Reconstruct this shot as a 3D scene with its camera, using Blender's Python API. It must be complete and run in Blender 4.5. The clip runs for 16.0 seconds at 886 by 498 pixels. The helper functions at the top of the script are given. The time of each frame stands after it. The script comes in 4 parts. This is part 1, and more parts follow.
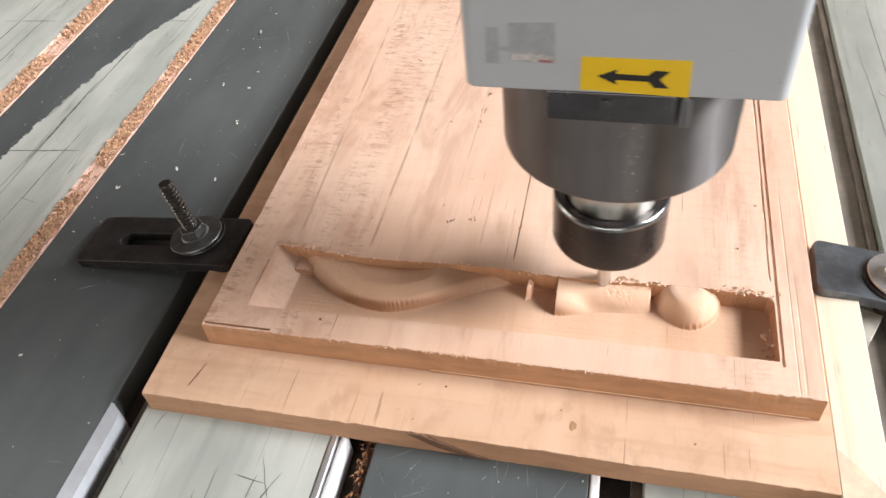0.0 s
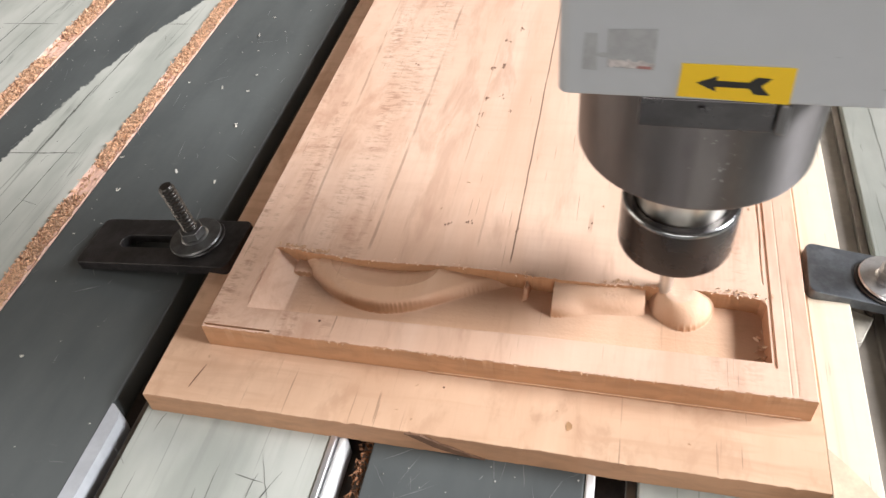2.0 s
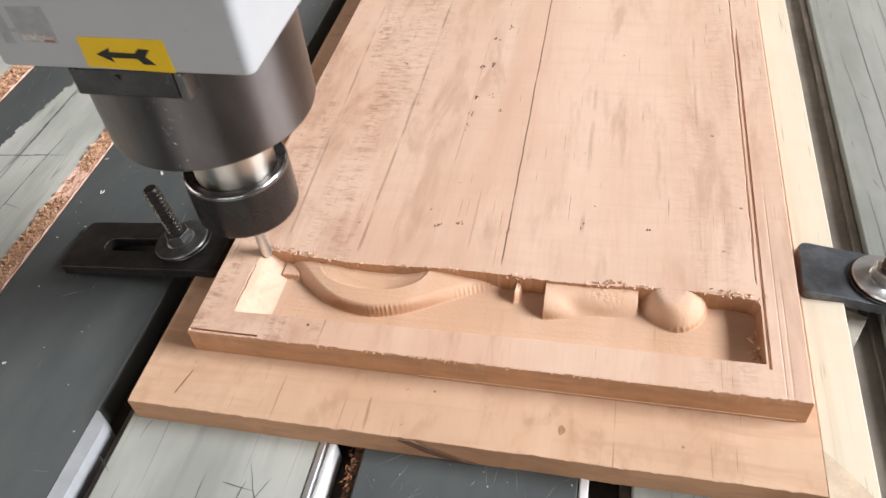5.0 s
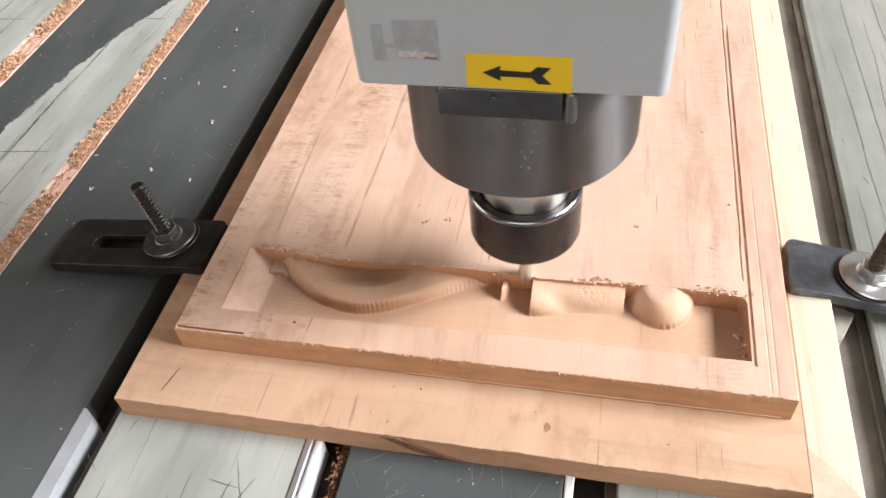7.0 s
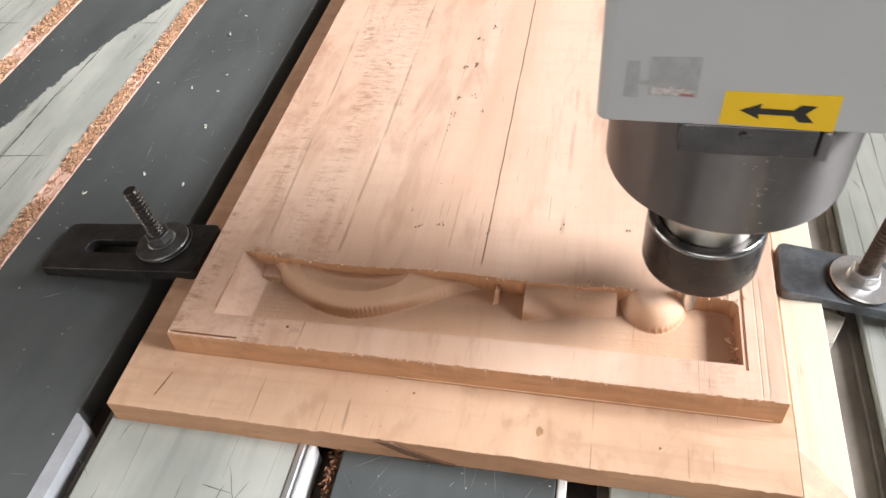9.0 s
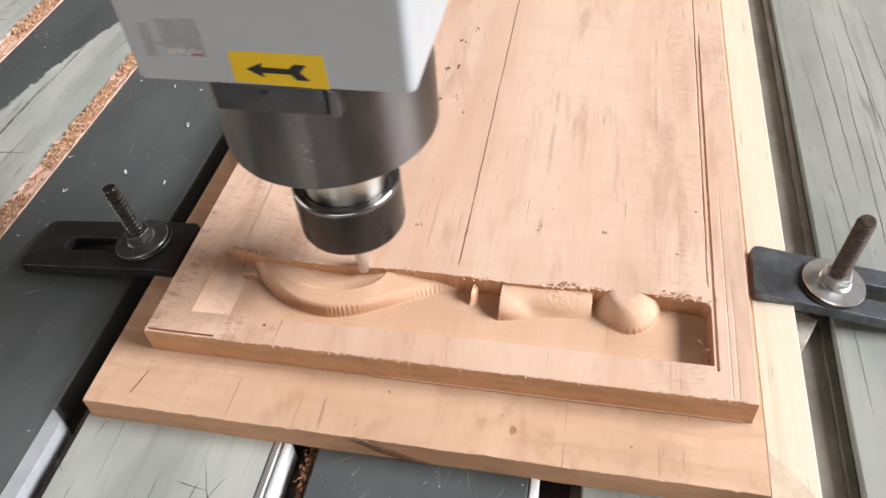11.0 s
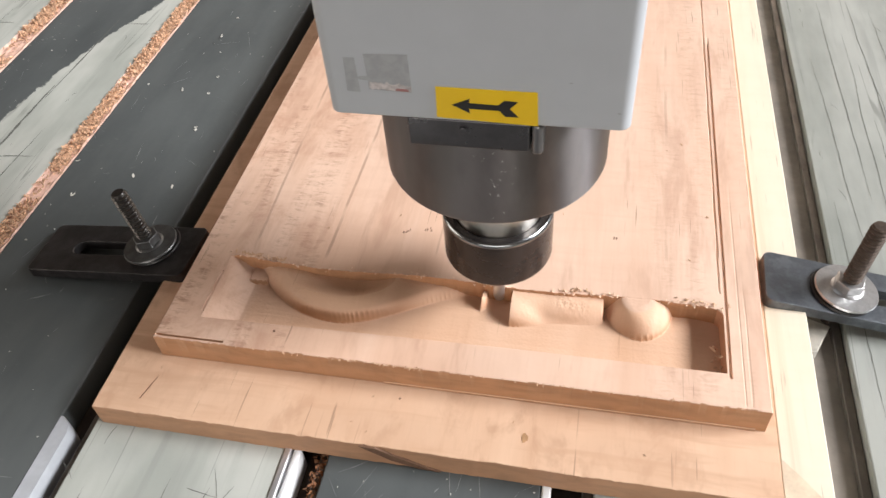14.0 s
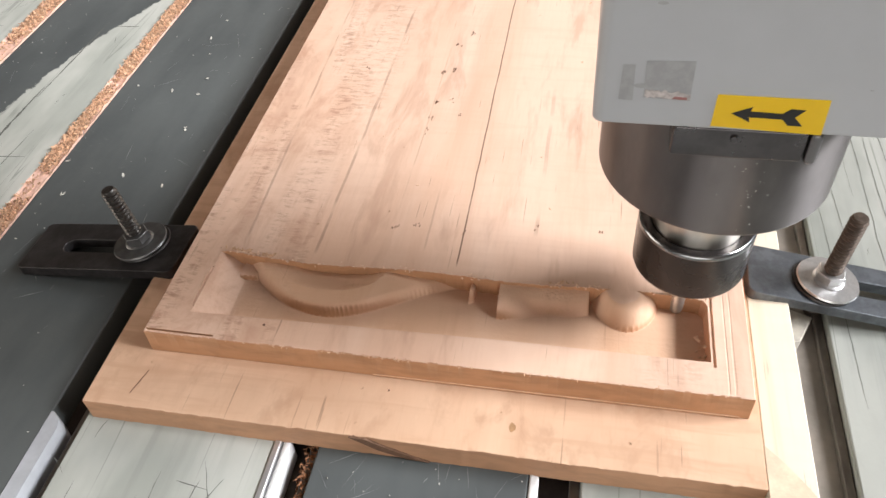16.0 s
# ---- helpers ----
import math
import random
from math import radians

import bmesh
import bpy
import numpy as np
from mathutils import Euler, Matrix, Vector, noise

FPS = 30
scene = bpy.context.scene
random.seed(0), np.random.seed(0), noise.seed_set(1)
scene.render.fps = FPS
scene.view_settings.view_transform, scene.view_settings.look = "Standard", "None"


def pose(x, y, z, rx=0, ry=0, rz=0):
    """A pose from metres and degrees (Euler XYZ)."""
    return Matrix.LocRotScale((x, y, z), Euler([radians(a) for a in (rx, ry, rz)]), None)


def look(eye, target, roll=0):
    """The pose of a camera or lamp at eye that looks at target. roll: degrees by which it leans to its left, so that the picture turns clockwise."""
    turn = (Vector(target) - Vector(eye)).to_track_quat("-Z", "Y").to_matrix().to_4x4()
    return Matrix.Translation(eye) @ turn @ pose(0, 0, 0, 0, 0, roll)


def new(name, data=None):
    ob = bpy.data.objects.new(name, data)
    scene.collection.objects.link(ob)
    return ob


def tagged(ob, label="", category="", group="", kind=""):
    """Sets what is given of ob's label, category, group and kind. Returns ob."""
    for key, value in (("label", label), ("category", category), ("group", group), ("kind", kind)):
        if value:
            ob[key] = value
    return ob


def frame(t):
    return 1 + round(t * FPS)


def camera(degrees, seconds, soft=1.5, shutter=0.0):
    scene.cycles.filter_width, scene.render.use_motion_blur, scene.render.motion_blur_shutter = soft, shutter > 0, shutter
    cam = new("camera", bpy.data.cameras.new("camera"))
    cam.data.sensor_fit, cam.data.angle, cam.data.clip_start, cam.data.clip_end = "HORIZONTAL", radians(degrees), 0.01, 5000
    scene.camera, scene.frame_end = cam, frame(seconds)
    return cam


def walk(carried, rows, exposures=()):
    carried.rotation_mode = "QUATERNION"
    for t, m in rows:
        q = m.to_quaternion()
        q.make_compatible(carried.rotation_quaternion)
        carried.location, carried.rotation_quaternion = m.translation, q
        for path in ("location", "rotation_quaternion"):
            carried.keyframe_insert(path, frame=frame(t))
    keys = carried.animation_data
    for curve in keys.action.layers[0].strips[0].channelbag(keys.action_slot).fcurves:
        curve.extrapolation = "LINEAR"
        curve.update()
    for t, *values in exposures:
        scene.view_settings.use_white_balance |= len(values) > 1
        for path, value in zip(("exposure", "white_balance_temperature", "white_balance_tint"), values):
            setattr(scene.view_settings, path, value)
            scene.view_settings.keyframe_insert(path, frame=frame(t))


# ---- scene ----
cam = camera(59.32, 16.0, shutter=0.35)
PATH = [
    (0.0, (0.16828, -0.17660, 0.27832), (0.09484, 0.05581, 0.02714), -7.409),
    (0.5, (0.16670, -0.17602, 0.28066), (0.09411, 0.05569, 0.02858), -7.065),
    (1.0, (0.16721, -0.17731, 0.28191), (0.09604, 0.05536, 0.03032), -6.675),
    (1.5, (0.16735, -0.17960, 0.28201), (0.09706, 0.05386, 0.03089), -6.536),
    (2.0, (0.16843, -0.17920, 0.28195), (0.09667, 0.05397, 0.03099), -7.019),
    (2.5, (0.16783, -0.17506, 0.28348), (0.09853, 0.05648, 0.03032), -6.596),
    (3.0, (0.16784, -0.17456, 0.28026), (0.09689, 0.05863, 0.02907), -6.553),
    (3.5, (0.16864, -0.17681, 0.27976), (0.09858, 0.05623, 0.02819), -6.657),
    (4.0, (0.16751, -0.17648, 0.27907), (0.09872, 0.05734, 0.02788), -6.774),
    (6.5, (0.17001, -0.17268, 0.27993), (0.10304, 0.05920, 0.02647), -6.782),
    (7.0, (0.17274, -0.17244, 0.27961), (0.10558, 0.05908, 0.02586), -6.845),
    (7.5, (0.17201, -0.17175, 0.27976), (0.10526, 0.05995, 0.02607), -6.747),
    (8.0, (0.17458, -0.17399, 0.27763), (0.10458, 0.06003, 0.02696), -7.282),
    (8.5, (0.17295, -0.17239, 0.27971), (0.10570, 0.06028, 0.02704), -7.019),
    (11.0, (0.17981, -0.17316, 0.28130), (0.11889, 0.06101, 0.02842), -5.277),
    (11.5, (0.17931, -0.17476, 0.28210), (0.11965, 0.05953, 0.02902), -5.006),
    (12.0, (0.17823, -0.17532, 0.28255), (0.11769, 0.05856, 0.02930), -5.135),
    (12.5, (0.17539, -0.17357, 0.28423), (0.11488, 0.06088, 0.03150), -5.209),
    (13.0, (0.17423, -0.17304, 0.28276), (0.11353, 0.06126, 0.02993), -5.243),
    (13.5, (0.17596, -0.17303, 0.28105), (0.11602, 0.06159, 0.02835), -5.035),
    (14.0, (0.17568, -0.17134, 0.28204), (0.11398, 0.06293, 0.02944), -5.321),
    (14.5, (0.17606, -0.17586, 0.28120), (0.11527, 0.06158, 0.03134), -5.076),
    (15.0, (0.17791, -0.17805, 0.28289), (0.11795, 0.05985, 0.03327), -5.289),
    (15.5, (0.17739, -0.17864, 0.28214), (0.11924, 0.05893, 0.03178), -5.079),
    (16.0, (0.17819, -0.17834, 0.28054), (0.12018, 0.05937, 0.03028), -4.878),
]
EXPOSURES = [(0.0, 0.03), (0.6, 0.11), (1.0, 0.13), (2.5, 0.09), (3.5, -0.06), (4.0, -0.16), (5.0, -0.25), (6.3, -0.1), (7.0, 0.0), (8.0, 0.11), (9.5, 0.09), (11.0, -0.18), (12.0, -0.22), (12.7, -0.26), (13.5, -0.16), (14.5, 0.02), (15.0, 0.08), (16.0, 0.13)]
walk(cam, [(t, look(eye, target, roll)) for t, eye, target, roll in PATH], EXPOSURES)
HEAD_ROWS = (
    (0.00, 0.1666, 0.0209),
    (0.50, 0.2104, 0.0218),
    (1.00, 0.2301, 0.0191),
    (1.15, 0.2335, 0.0175),
    (1.50, 0.2254, 0.0143),
    (2.00, 0.1940, 0.0227),
    (2.50, 0.1471, 0.0247),
    (3.00, 0.1386, 0.0212),
    (3.50, 0.1043, 0.0212),
    (4.00, 0.0499, 0.0221),
    (4.20, 0.0336, 0.0210),
    (4.70, 0.0156, 0.0259),
    (4.90, 0.0160, 0.0255),
    (5.20, 0.0316, 0.0185),
    (5.70, 0.0736, 0.0219),
    (6.20, 0.1225, 0.0212),
    (6.50, 0.1352, 0.0240),
    (7.00, 0.1442, 0.0224),
    (7.50, 0.1879, 0.0210),
    (8.00, 0.2194, 0.0136),
    (8.50, 0.2335, 0.0231),
    (8.80, 0.2252, 0.0137),
    (9.30, 0.1936, 0.0216),
    (9.80, 0.1468, 0.0231),
    (10.30, 0.1385, 0.0216),
    (10.80, 0.1034, 0.0205),
    (11.00, 0.0849, 0.0223),
    (11.50, 0.0333, 0.0206),
    (12.00, 0.0161, 0.0260),
    (12.20, 0.0160, 0.0255),
    (12.50, 0.0316, 0.0180),
    (13.00, 0.0729, 0.0215),
    (13.50, 0.1212, 0.0207),
    (14.00, 0.1415, 0.0163),
    (14.50, 0.1685, 0.0220),
    (15.00, 0.2112, 0.0221),
    (15.50, 0.2296, 0.0210),
    (16.00, 0.2233, 0.0153),
)

# ---- world and light ----
world = bpy.data.worlds.new("sky")
scene.world = world
world.use_nodes = True
sky = world.node_tree.nodes.new("ShaderNodeTexSky")
sky.sky_type, sky.sun_disc = "NISHITA", False
sky.sun_elevation, sky.sun_rotation = radians(40), radians(90)
world.node_tree.links.new(sky.outputs[0], world.node_tree.nodes["Background"].inputs[0])
world.node_tree.nodes["Background"].inputs[1].default_value = 0.05


def area_lamp(name, eye, target, width, height, power, colour):
    """A rectangular area lamp that stands in an opening of a wall."""
    data = bpy.data.lights.new(name, "AREA")
    data.shape, data.size, data.size_y = "RECTANGLE", width, height
    data.energy, data.color = power, colour
    ob = new(name, data)
    ob.matrix_world = look(eye, target)
    return ob


area_lamp("window_light_right", (4.16, 0.34, 2.50), (0.13, 0.02, 0.0), 2.5, 1.15, 570, (0.980, 0.98, 1.0))
# added fill lamps, tinted warm to lift the shade; no such windows known
area_lamp("fill_light_back", (0.2, 2.93, 1.35), (0.2, 0.1, 0.2), 2.4, 1.2, 27, (1.0, 0.82, 0.66))
area_lamp("fill_light_left", (-2.43, -0.3, 0.62), (0.0, 0.0, 0.1), 1.5, 0.8, 21, (1.0, 0.86, 0.74))
area_lamp("fill_light_front", (0.2, -2.53, 0.62), (0.1, 0.0, 0.1), 2.3, 0.8, 27, (1.0, 0.93, 0.865))

# ---- materials ----
class Nodes:
    """A short way to write a node material."""

    def __init__(self, name):
        self.mat = bpy.data.materials.new(name)
        self.mat.use_nodes = True
        self.tree = self.mat.node_tree
        self.bsdf = self.tree.nodes["Principled BSDF"]
        self.coord = self.tree.nodes.new("ShaderNodeTexCoord").outputs["Object"]

    def put(self, socket, value):
        if isinstance(value, bpy.types.NodeSocket):
            self.tree.links.new(value, socket)
        elif isinstance(value, (tuple, list)) and len(value) == 3 and socket.type == "RGBA":
            socket.default_value = (*value, 1)
        else:
            socket.default_value = value

    def math(self, op, a, b=0.0, c=0.0, clamp=False):
        n = self.tree.nodes.new("ShaderNodeMath")
        n.operation, n.use_clamp = op, clamp
        for s, v in zip(n.inputs, (a, b, c)):
            self.put(s, v)
        return n.outputs[0]

    def scaled(self, x, y, z, shift=(0, 0, 0)):
        n = self.tree.nodes.new("ShaderNodeMapping")
        self.put(n.inputs["Vector"], self.coord)
        n.inputs["Scale"].default_value = (x, y, z)
        n.inputs["Location"].default_value = shift
        return n.outputs[0]

    def noise(self, vector, detail=4.0, rough=0.55, scale=1.0, distort=0.0):
        n = self.tree.nodes.new("ShaderNodeTexNoise")
        self.put(n.inputs["Vector"], vector)
        n.inputs["Scale"].default_value, n.inputs["Detail"].default_value = scale, detail
        n.inputs["Roughness"].default_value, n.inputs["Distortion"].default_value = rough, distort
        return n.outputs["Fac"]

    def band(self, value, low, high):
        """0 below low, 1 above high."""
        n = self.tree.nodes.new("ShaderNodeMapRange")
        n.interpolation_type = "SMOOTHSTEP"
        self.put(n.inputs["Value"], value)
        n.inputs["From Min"].default_value, n.inputs["From Max"].default_value = low, high
        return n.outputs["Result"]

    def mix(self, fac, a, b, blend="MIX"):
        n = self.tree.nodes.new("ShaderNodeMix")
        n.data_type, n.blend_type = "RGBA", blend
        self.put(n.inputs["Factor"], fac)
        self.put(n.inputs[6], a)
        self.put(n.inputs[7], b)
        return n.outputs[2]

    def axes(self):
        n = self.tree.nodes.new("ShaderNodeSeparateXYZ")
        self.put(n.inputs[0], self.coord)
        return n.outputs

    def chance(self):
        return self.tree.nodes.new("ShaderNodeNewGeometry").outputs["Random Per Island"]

    def finish(self, colour, rough, metal=0.0, bump=None, strength=0.3, distance=0.0005, spec=0.5):
        self.put(self.bsdf.inputs["Base Color"], colour)
        self.put(self.bsdf.inputs["Roughness"], rough)
        self.put(self.bsdf.inputs["Metallic"], metal)
        self.put(self.bsdf.inputs["Specular IOR Level"], spec)
        if bump is not None:
            n = self.tree.nodes.new("ShaderNodeBump")
            n.inputs["Strength"].default_value, n.inputs["Distance"].default_value = strength, distance
            self.put(n.inputs["Height"], bump)
            self.put(self.bsdf.inputs["Normal"], n.outputs[0])
        return self.mat


def wood(name, pale, mid, dark, end, lines=(), saw=0.0, shift=(0, 0, 0), blotch=0.6, streak=0.7, ripple=0.2, along=1.0):
    """Sawn timber with its grain along y. lines: cracks (x at y 0, slope, y from, y to, width, depth of colour)."""
    k = Nodes(name)
    grain = k.noise(k.scaled(105, 3.0 * along, 50, shift), 5, 0.62, 1, 0.4)
    broad = k.noise(k.scaled(28, 1.6 * along, 12, shift), 3, 0.5, 1, 0.8)
    stain = k.noise(k.scaled(34, 2.4 * along, 9, shift), 4, 0.6)
    col = k.mix(k.band(broad, 0.34, 0.68), pale, mid)
    col = k.mix(k.math("MULTIPLY", k.band(grain, 0.50, 0.74), streak), col, dark)
    col = k.mix(k.math("MULTIPLY", k.band(stain, 0.55, 0.75), blotch * 0.45), col, dark)
    cloud = k.noise(k.scaled(70, 4.5 * along, 20, (shift[0] + 5, shift[1], 2)), 4, 0.62, 1, 0.3)
    col = k.mix(k.math("MULTIPLY", k.band(cloud, 0.50, 0.68), blotch * 0.5), col, tuple(c * 0.86 for c in dark))
    fibre = k.noise(k.scaled(520, 7 * along, 200, shift), 3, 0.6)
    col = k.mix(k.math("MULTIPLY", k.band(fibre, 0.52, 0.72), 0.06), col, tuple(c * 0.85 for c in dark))
    mottle = k.noise(k.scaled(24, 16, 16, (shift[0], 4, 1)), 4, 0.6)
    col = k.mix(k.math("MULTIPLY", k.band(mottle, 0.40, 0.66), 0.34), col, tuple(c * 0.92 for c in mid))
    wave = k.noise(k.scaled(16, 130, 40, (shift[0], 1, 6)), 3, 0.6, 1, 0.4)
    col = k.mix(k.math("MULTIPLY", k.band(wave, 0.45, 0.68), ripple), col, tuple(0.75 * m + 0.25 * d for m, d in zip(mid, dark)))
    pores = k.noise(k.scaled(800, 26, 500, shift), 2, 0.5)
    spread = k.noise(k.scaled(60, 14, 30, shift), 2, 0.5)
    pore = k.math("MULTIPLY", k.band(pores, 0.66, 0.72), k.band(spread, 0.48, 0.6))
    col = k.mix(k.math("MULTIPLY", pore, 0.5), col, tuple(c * 0.35 for c in dark))
    x, y, z = k.axes()
    height = k.math("ADD", k.math("MULTIPLY", grain, 0.04), k.math("MULTIPLY", k.noise(k.scaled(700, 520, 700), 3), 0.32))
    if saw:
        scratch = k.noise(k.scaled(130, 430, 60, shift), 3, 0.7, 1, 0.5)
        where = k.band(k.noise(k.scaled(65, 7, 9, (3, 1, 0)), 4, 0.6), 0.42, 0.60)
        side = k.math("ADD", k.band(x, 0.085, 0.03), k.math("MULTIPLY", k.band(x, 0.185, 0.220), 0.32))
        mark = k.math("MULTIPLY", k.math("MULTIPLY", k.band(scratch, 0.44, 0.70), side), where)
        col = k.mix(k.math("MULTIPLY", mark, saw), col, tuple(c * 0.7 for c in dark))
        height = k.math("SUBTRACT", height, k.math("MULTIPLY", mark, 0.8))
        patch = k.math("MULTIPLY", k.band(k.noise(k.scaled(48, 30, 20, (7, 3, 0)), 5, 0.68, 1, 0.6), 0.46, 0.66), side)
        col = k.mix(k.math("MULTIPLY", patch, 0.42), col, tuple(c * 1.05 for c in dark))
    wander = k.math("MULTIPLY", k.math("SUBTRACT", k.noise(k.scaled(5, 30, 5), 3), 0.5), 0.0018)
    for x0, slope, ya, yb, width, depth in lines:
        off = k.math("ABSOLUTE", k.math("SUBTRACT", k.math("SUBTRACT", k.math("ADD", x, wander), x0), k.math("MULTIPLY", y, slope)))
        near = k.math("SUBTRACT", 1.0, k.band(off, width * 0.35, width))
        along = k.math("MULTIPLY", k.band(y, ya, ya + 0.006), k.math("SUBTRACT", 1.0, k.band(y, yb - 0.02, yb)))
        broken = k.band(k.noise(k.scaled(60, 26, 30, (x0 * 90, 0, 0)), 3), 0.30 if depth > 0.45 else 0.42, 0.45 if depth > 0.45 else 0.6)
        line = k.math("MULTIPLY", k.math("MULTIPLY", near, along), k.math("MULTIPLY", broken, depth))
        col = k.mix(line, col, tuple(c * 0.28 for c in dark))
        height = k.math("SUBTRACT", height, k.math("MULTIPLY", line, 2.0))
    if saw:
        # freshly cut wood is warmer than the planed face; warmth also paints reddish shade
        col = k.mix(k.math("MULTIPLY", k.band(k.math("SUBTRACT", 0.0256, z), 0.0, 0.0004), k.math("MULTIPLY_ADD", k.band(x, 0.027, 0.034), 0.5, 0.15)), col, k.mix(k.band(broad, 0.34, 0.68), (0.70, 0.455, 0.305), (0.63, 0.385, 0.24)))
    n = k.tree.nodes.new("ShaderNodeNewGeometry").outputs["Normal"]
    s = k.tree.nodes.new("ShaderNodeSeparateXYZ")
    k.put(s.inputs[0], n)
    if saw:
        # upright cuts in the pocket: red-brown shade painted into their colour, mottled
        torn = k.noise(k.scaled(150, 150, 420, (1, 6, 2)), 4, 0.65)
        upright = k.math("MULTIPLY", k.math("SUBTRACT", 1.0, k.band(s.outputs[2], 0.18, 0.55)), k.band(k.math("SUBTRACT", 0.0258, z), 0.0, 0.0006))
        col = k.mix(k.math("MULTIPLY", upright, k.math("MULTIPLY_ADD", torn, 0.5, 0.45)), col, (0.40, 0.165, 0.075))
    # end grain on faces that look along y
    facing = k.band(k.math("ABSOLUTE", s.outputs[1]), 0.75, 0.95)
    rings = k.noise(k.scaled(45, 10, 160, (0, 0, 2)), 4, 0.6, 1, 0.6)
    endcol = k.mix(k.band(rings, 0.35, 0.7), end, tuple(c * 0.76 for c in end))
    col = k.mix(k.math("MULTIPLY", facing, 0.85), col, endcol)
    return k.finish(col, k.math("ADD", 0.5, k.math("MULTIPLY", grain, 0.2)), 0.0, height, 0.2, 0.0004, 0.3)


CRACKS = ((0.0270, -0.030, 0.052, 0.36, 0.0009, 0.36), (0.0605, 0.006, 0.052, 0.34, 0.0010, 0.40),
          (0.1272, -0.004, 0.052, 0.75, 0.0005, 0.85), (0.1600, 0.0, 0.075, 0.20, 0.0014, 0.26),
          (0.0930, 0.004, 0.06, 0.24, 0.0006, 0.2), (0.2120, 0.0, 0.07, 0.26, 0.0010, 0.22), (0.1105, 0.0, 0.06, 0.16, 0.0007, 0.2))
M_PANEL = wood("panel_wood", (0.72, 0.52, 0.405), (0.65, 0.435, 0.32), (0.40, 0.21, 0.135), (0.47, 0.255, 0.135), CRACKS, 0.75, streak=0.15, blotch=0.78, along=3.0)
M_BASE = wood("base_wood", (0.71, 0.49, 0.345), (0.61, 0.395, 0.265), (0.38, 0.20, 0.115), (0.46, 0.25, 0.14),
              (), 0.0, (2.3, 5.1, 1), 0.68, 0.26, 0.7, 8.0)
M_STRIP = wood("pale_wood", (0.72, 0.655, 0.53), (0.68, 0.60, 0.47), (0.59, 0.49, 0.36), (0.6, 0.48, 0.33), (), 0.0, (9, 2, 3), 0.25)


def slat_material(name, dark_coat, tone=1.0):
    k = Nodes(name)
    x, y, z = k.axes()
    long_ = k.noise(k.scaled(120, 5, 20), 4, 0.6, 1, 0.5)
    broad = k.noise(k.scaled(22, 7, 7, (3, 3, 3)), 4, 0.6)
    bare = k.mix(k.band(broad, 0.35, 0.7), (0.48, 0.495, 0.46), (0.33, 0.35, 0.32))
    bare = k.mix(k.math("MULTIPLY", k.band(long_, 0.52, 0.72), 0.35), bare, (0.25, 0.265, 0.245))
    vein = k.math("ABSOLUTE", k.math("SUBTRACT", k.noise(k.scaled(34, 1.3, 1, (2, 4, 0)), 3, 0.5, 1, 0.3), 0.5))
    seam = k.math("MULTIPLY", k.math("SUBTRACT", 1.0, k.band(vein, 0.002, 0.007)), 0.45)
    seam = k.math("MULTIPLY", seam, k.band(k.noise(k.scaled(14, 16, 5), 3), 0.42, 0.58))
    bare = k.mix(seam, bare, (0.13, 0.14, 0.125))
    bare = k.mix(1.0, bare, (tone, tone, tone), "MULTIPLY")
    coat = k.mix(k.band(broad, 0.3, 0.7), (0.069, 0.077, 0.079), (0.098, 0.108, 0.109))
    scuff = k.noise(k.scaled(34, 60, 60, (5, 2, 0)), 7, 0.75, 1, 2.5)
    coat = k.mix(k.math("MULTIPLY", k.band(scuff, 0.60, 0.80), 0.30), coat, (0.30, 0.31, 0.30))
    if dark_coat == "worn":
        edge = k.math("ADD", x, k.math("MULTIPLY", k.math("SUBTRACT", k.noise(k.scaled(160, 160, 20), 3, 0.6), 0.5), 0.009))
        edge = k.math("ADD", edge, k.math("MULTIPLY", k.math("SUBTRACT", k.noise(k.scaled(18, 18, 2, (1, 0, 0)), 2), 0.5), 0.010))
        up = k.math("MAXIMUM", k.math("SUBTRACT", y, 0.1486), -0.05)
        limit = k.math("ADD", k.math("MULTIPLY_ADD", up, 0.10, -0.1966), k.math("MULTIPLY", k.math("MULTIPLY", up, up), 0.95))
        gone = k.band(k.math("SUBTRACT", edge, limit), -0.0006, 0.0006)
        col = k.mix(gone, coat, bare)
        rough = k.math("MULTIPLY_ADD", gone, 0.1, 0.45)
    elif dark_coat:
        col, rough = coat, k.math("MULTIPLY_ADD", scuff, 0.20, 0.52)
    else:
        col, rough = bare, k.math("MULTIPLY_ADD", long_, 0.25, 0.38)
    height = k.math("ADD", k.math("MULTIPLY", long_, 0.5), k.noise(k.scaled(500, 300, 300), 3))
    return k.finish(col, rough, 0.0, height, 0.18, 0.0003, 0.22)


# the bare slat recipe at a darker tone, for the slats at right
M_BARE_DARKER = slat_material("darker_bare_slat", False, 0.73)
M_LIGHT, M_DARK, M_WORN = slat_material("bare_slat", False, 0.98), slat_material("dark_slat", True), slat_material("worn_slat", "worn")


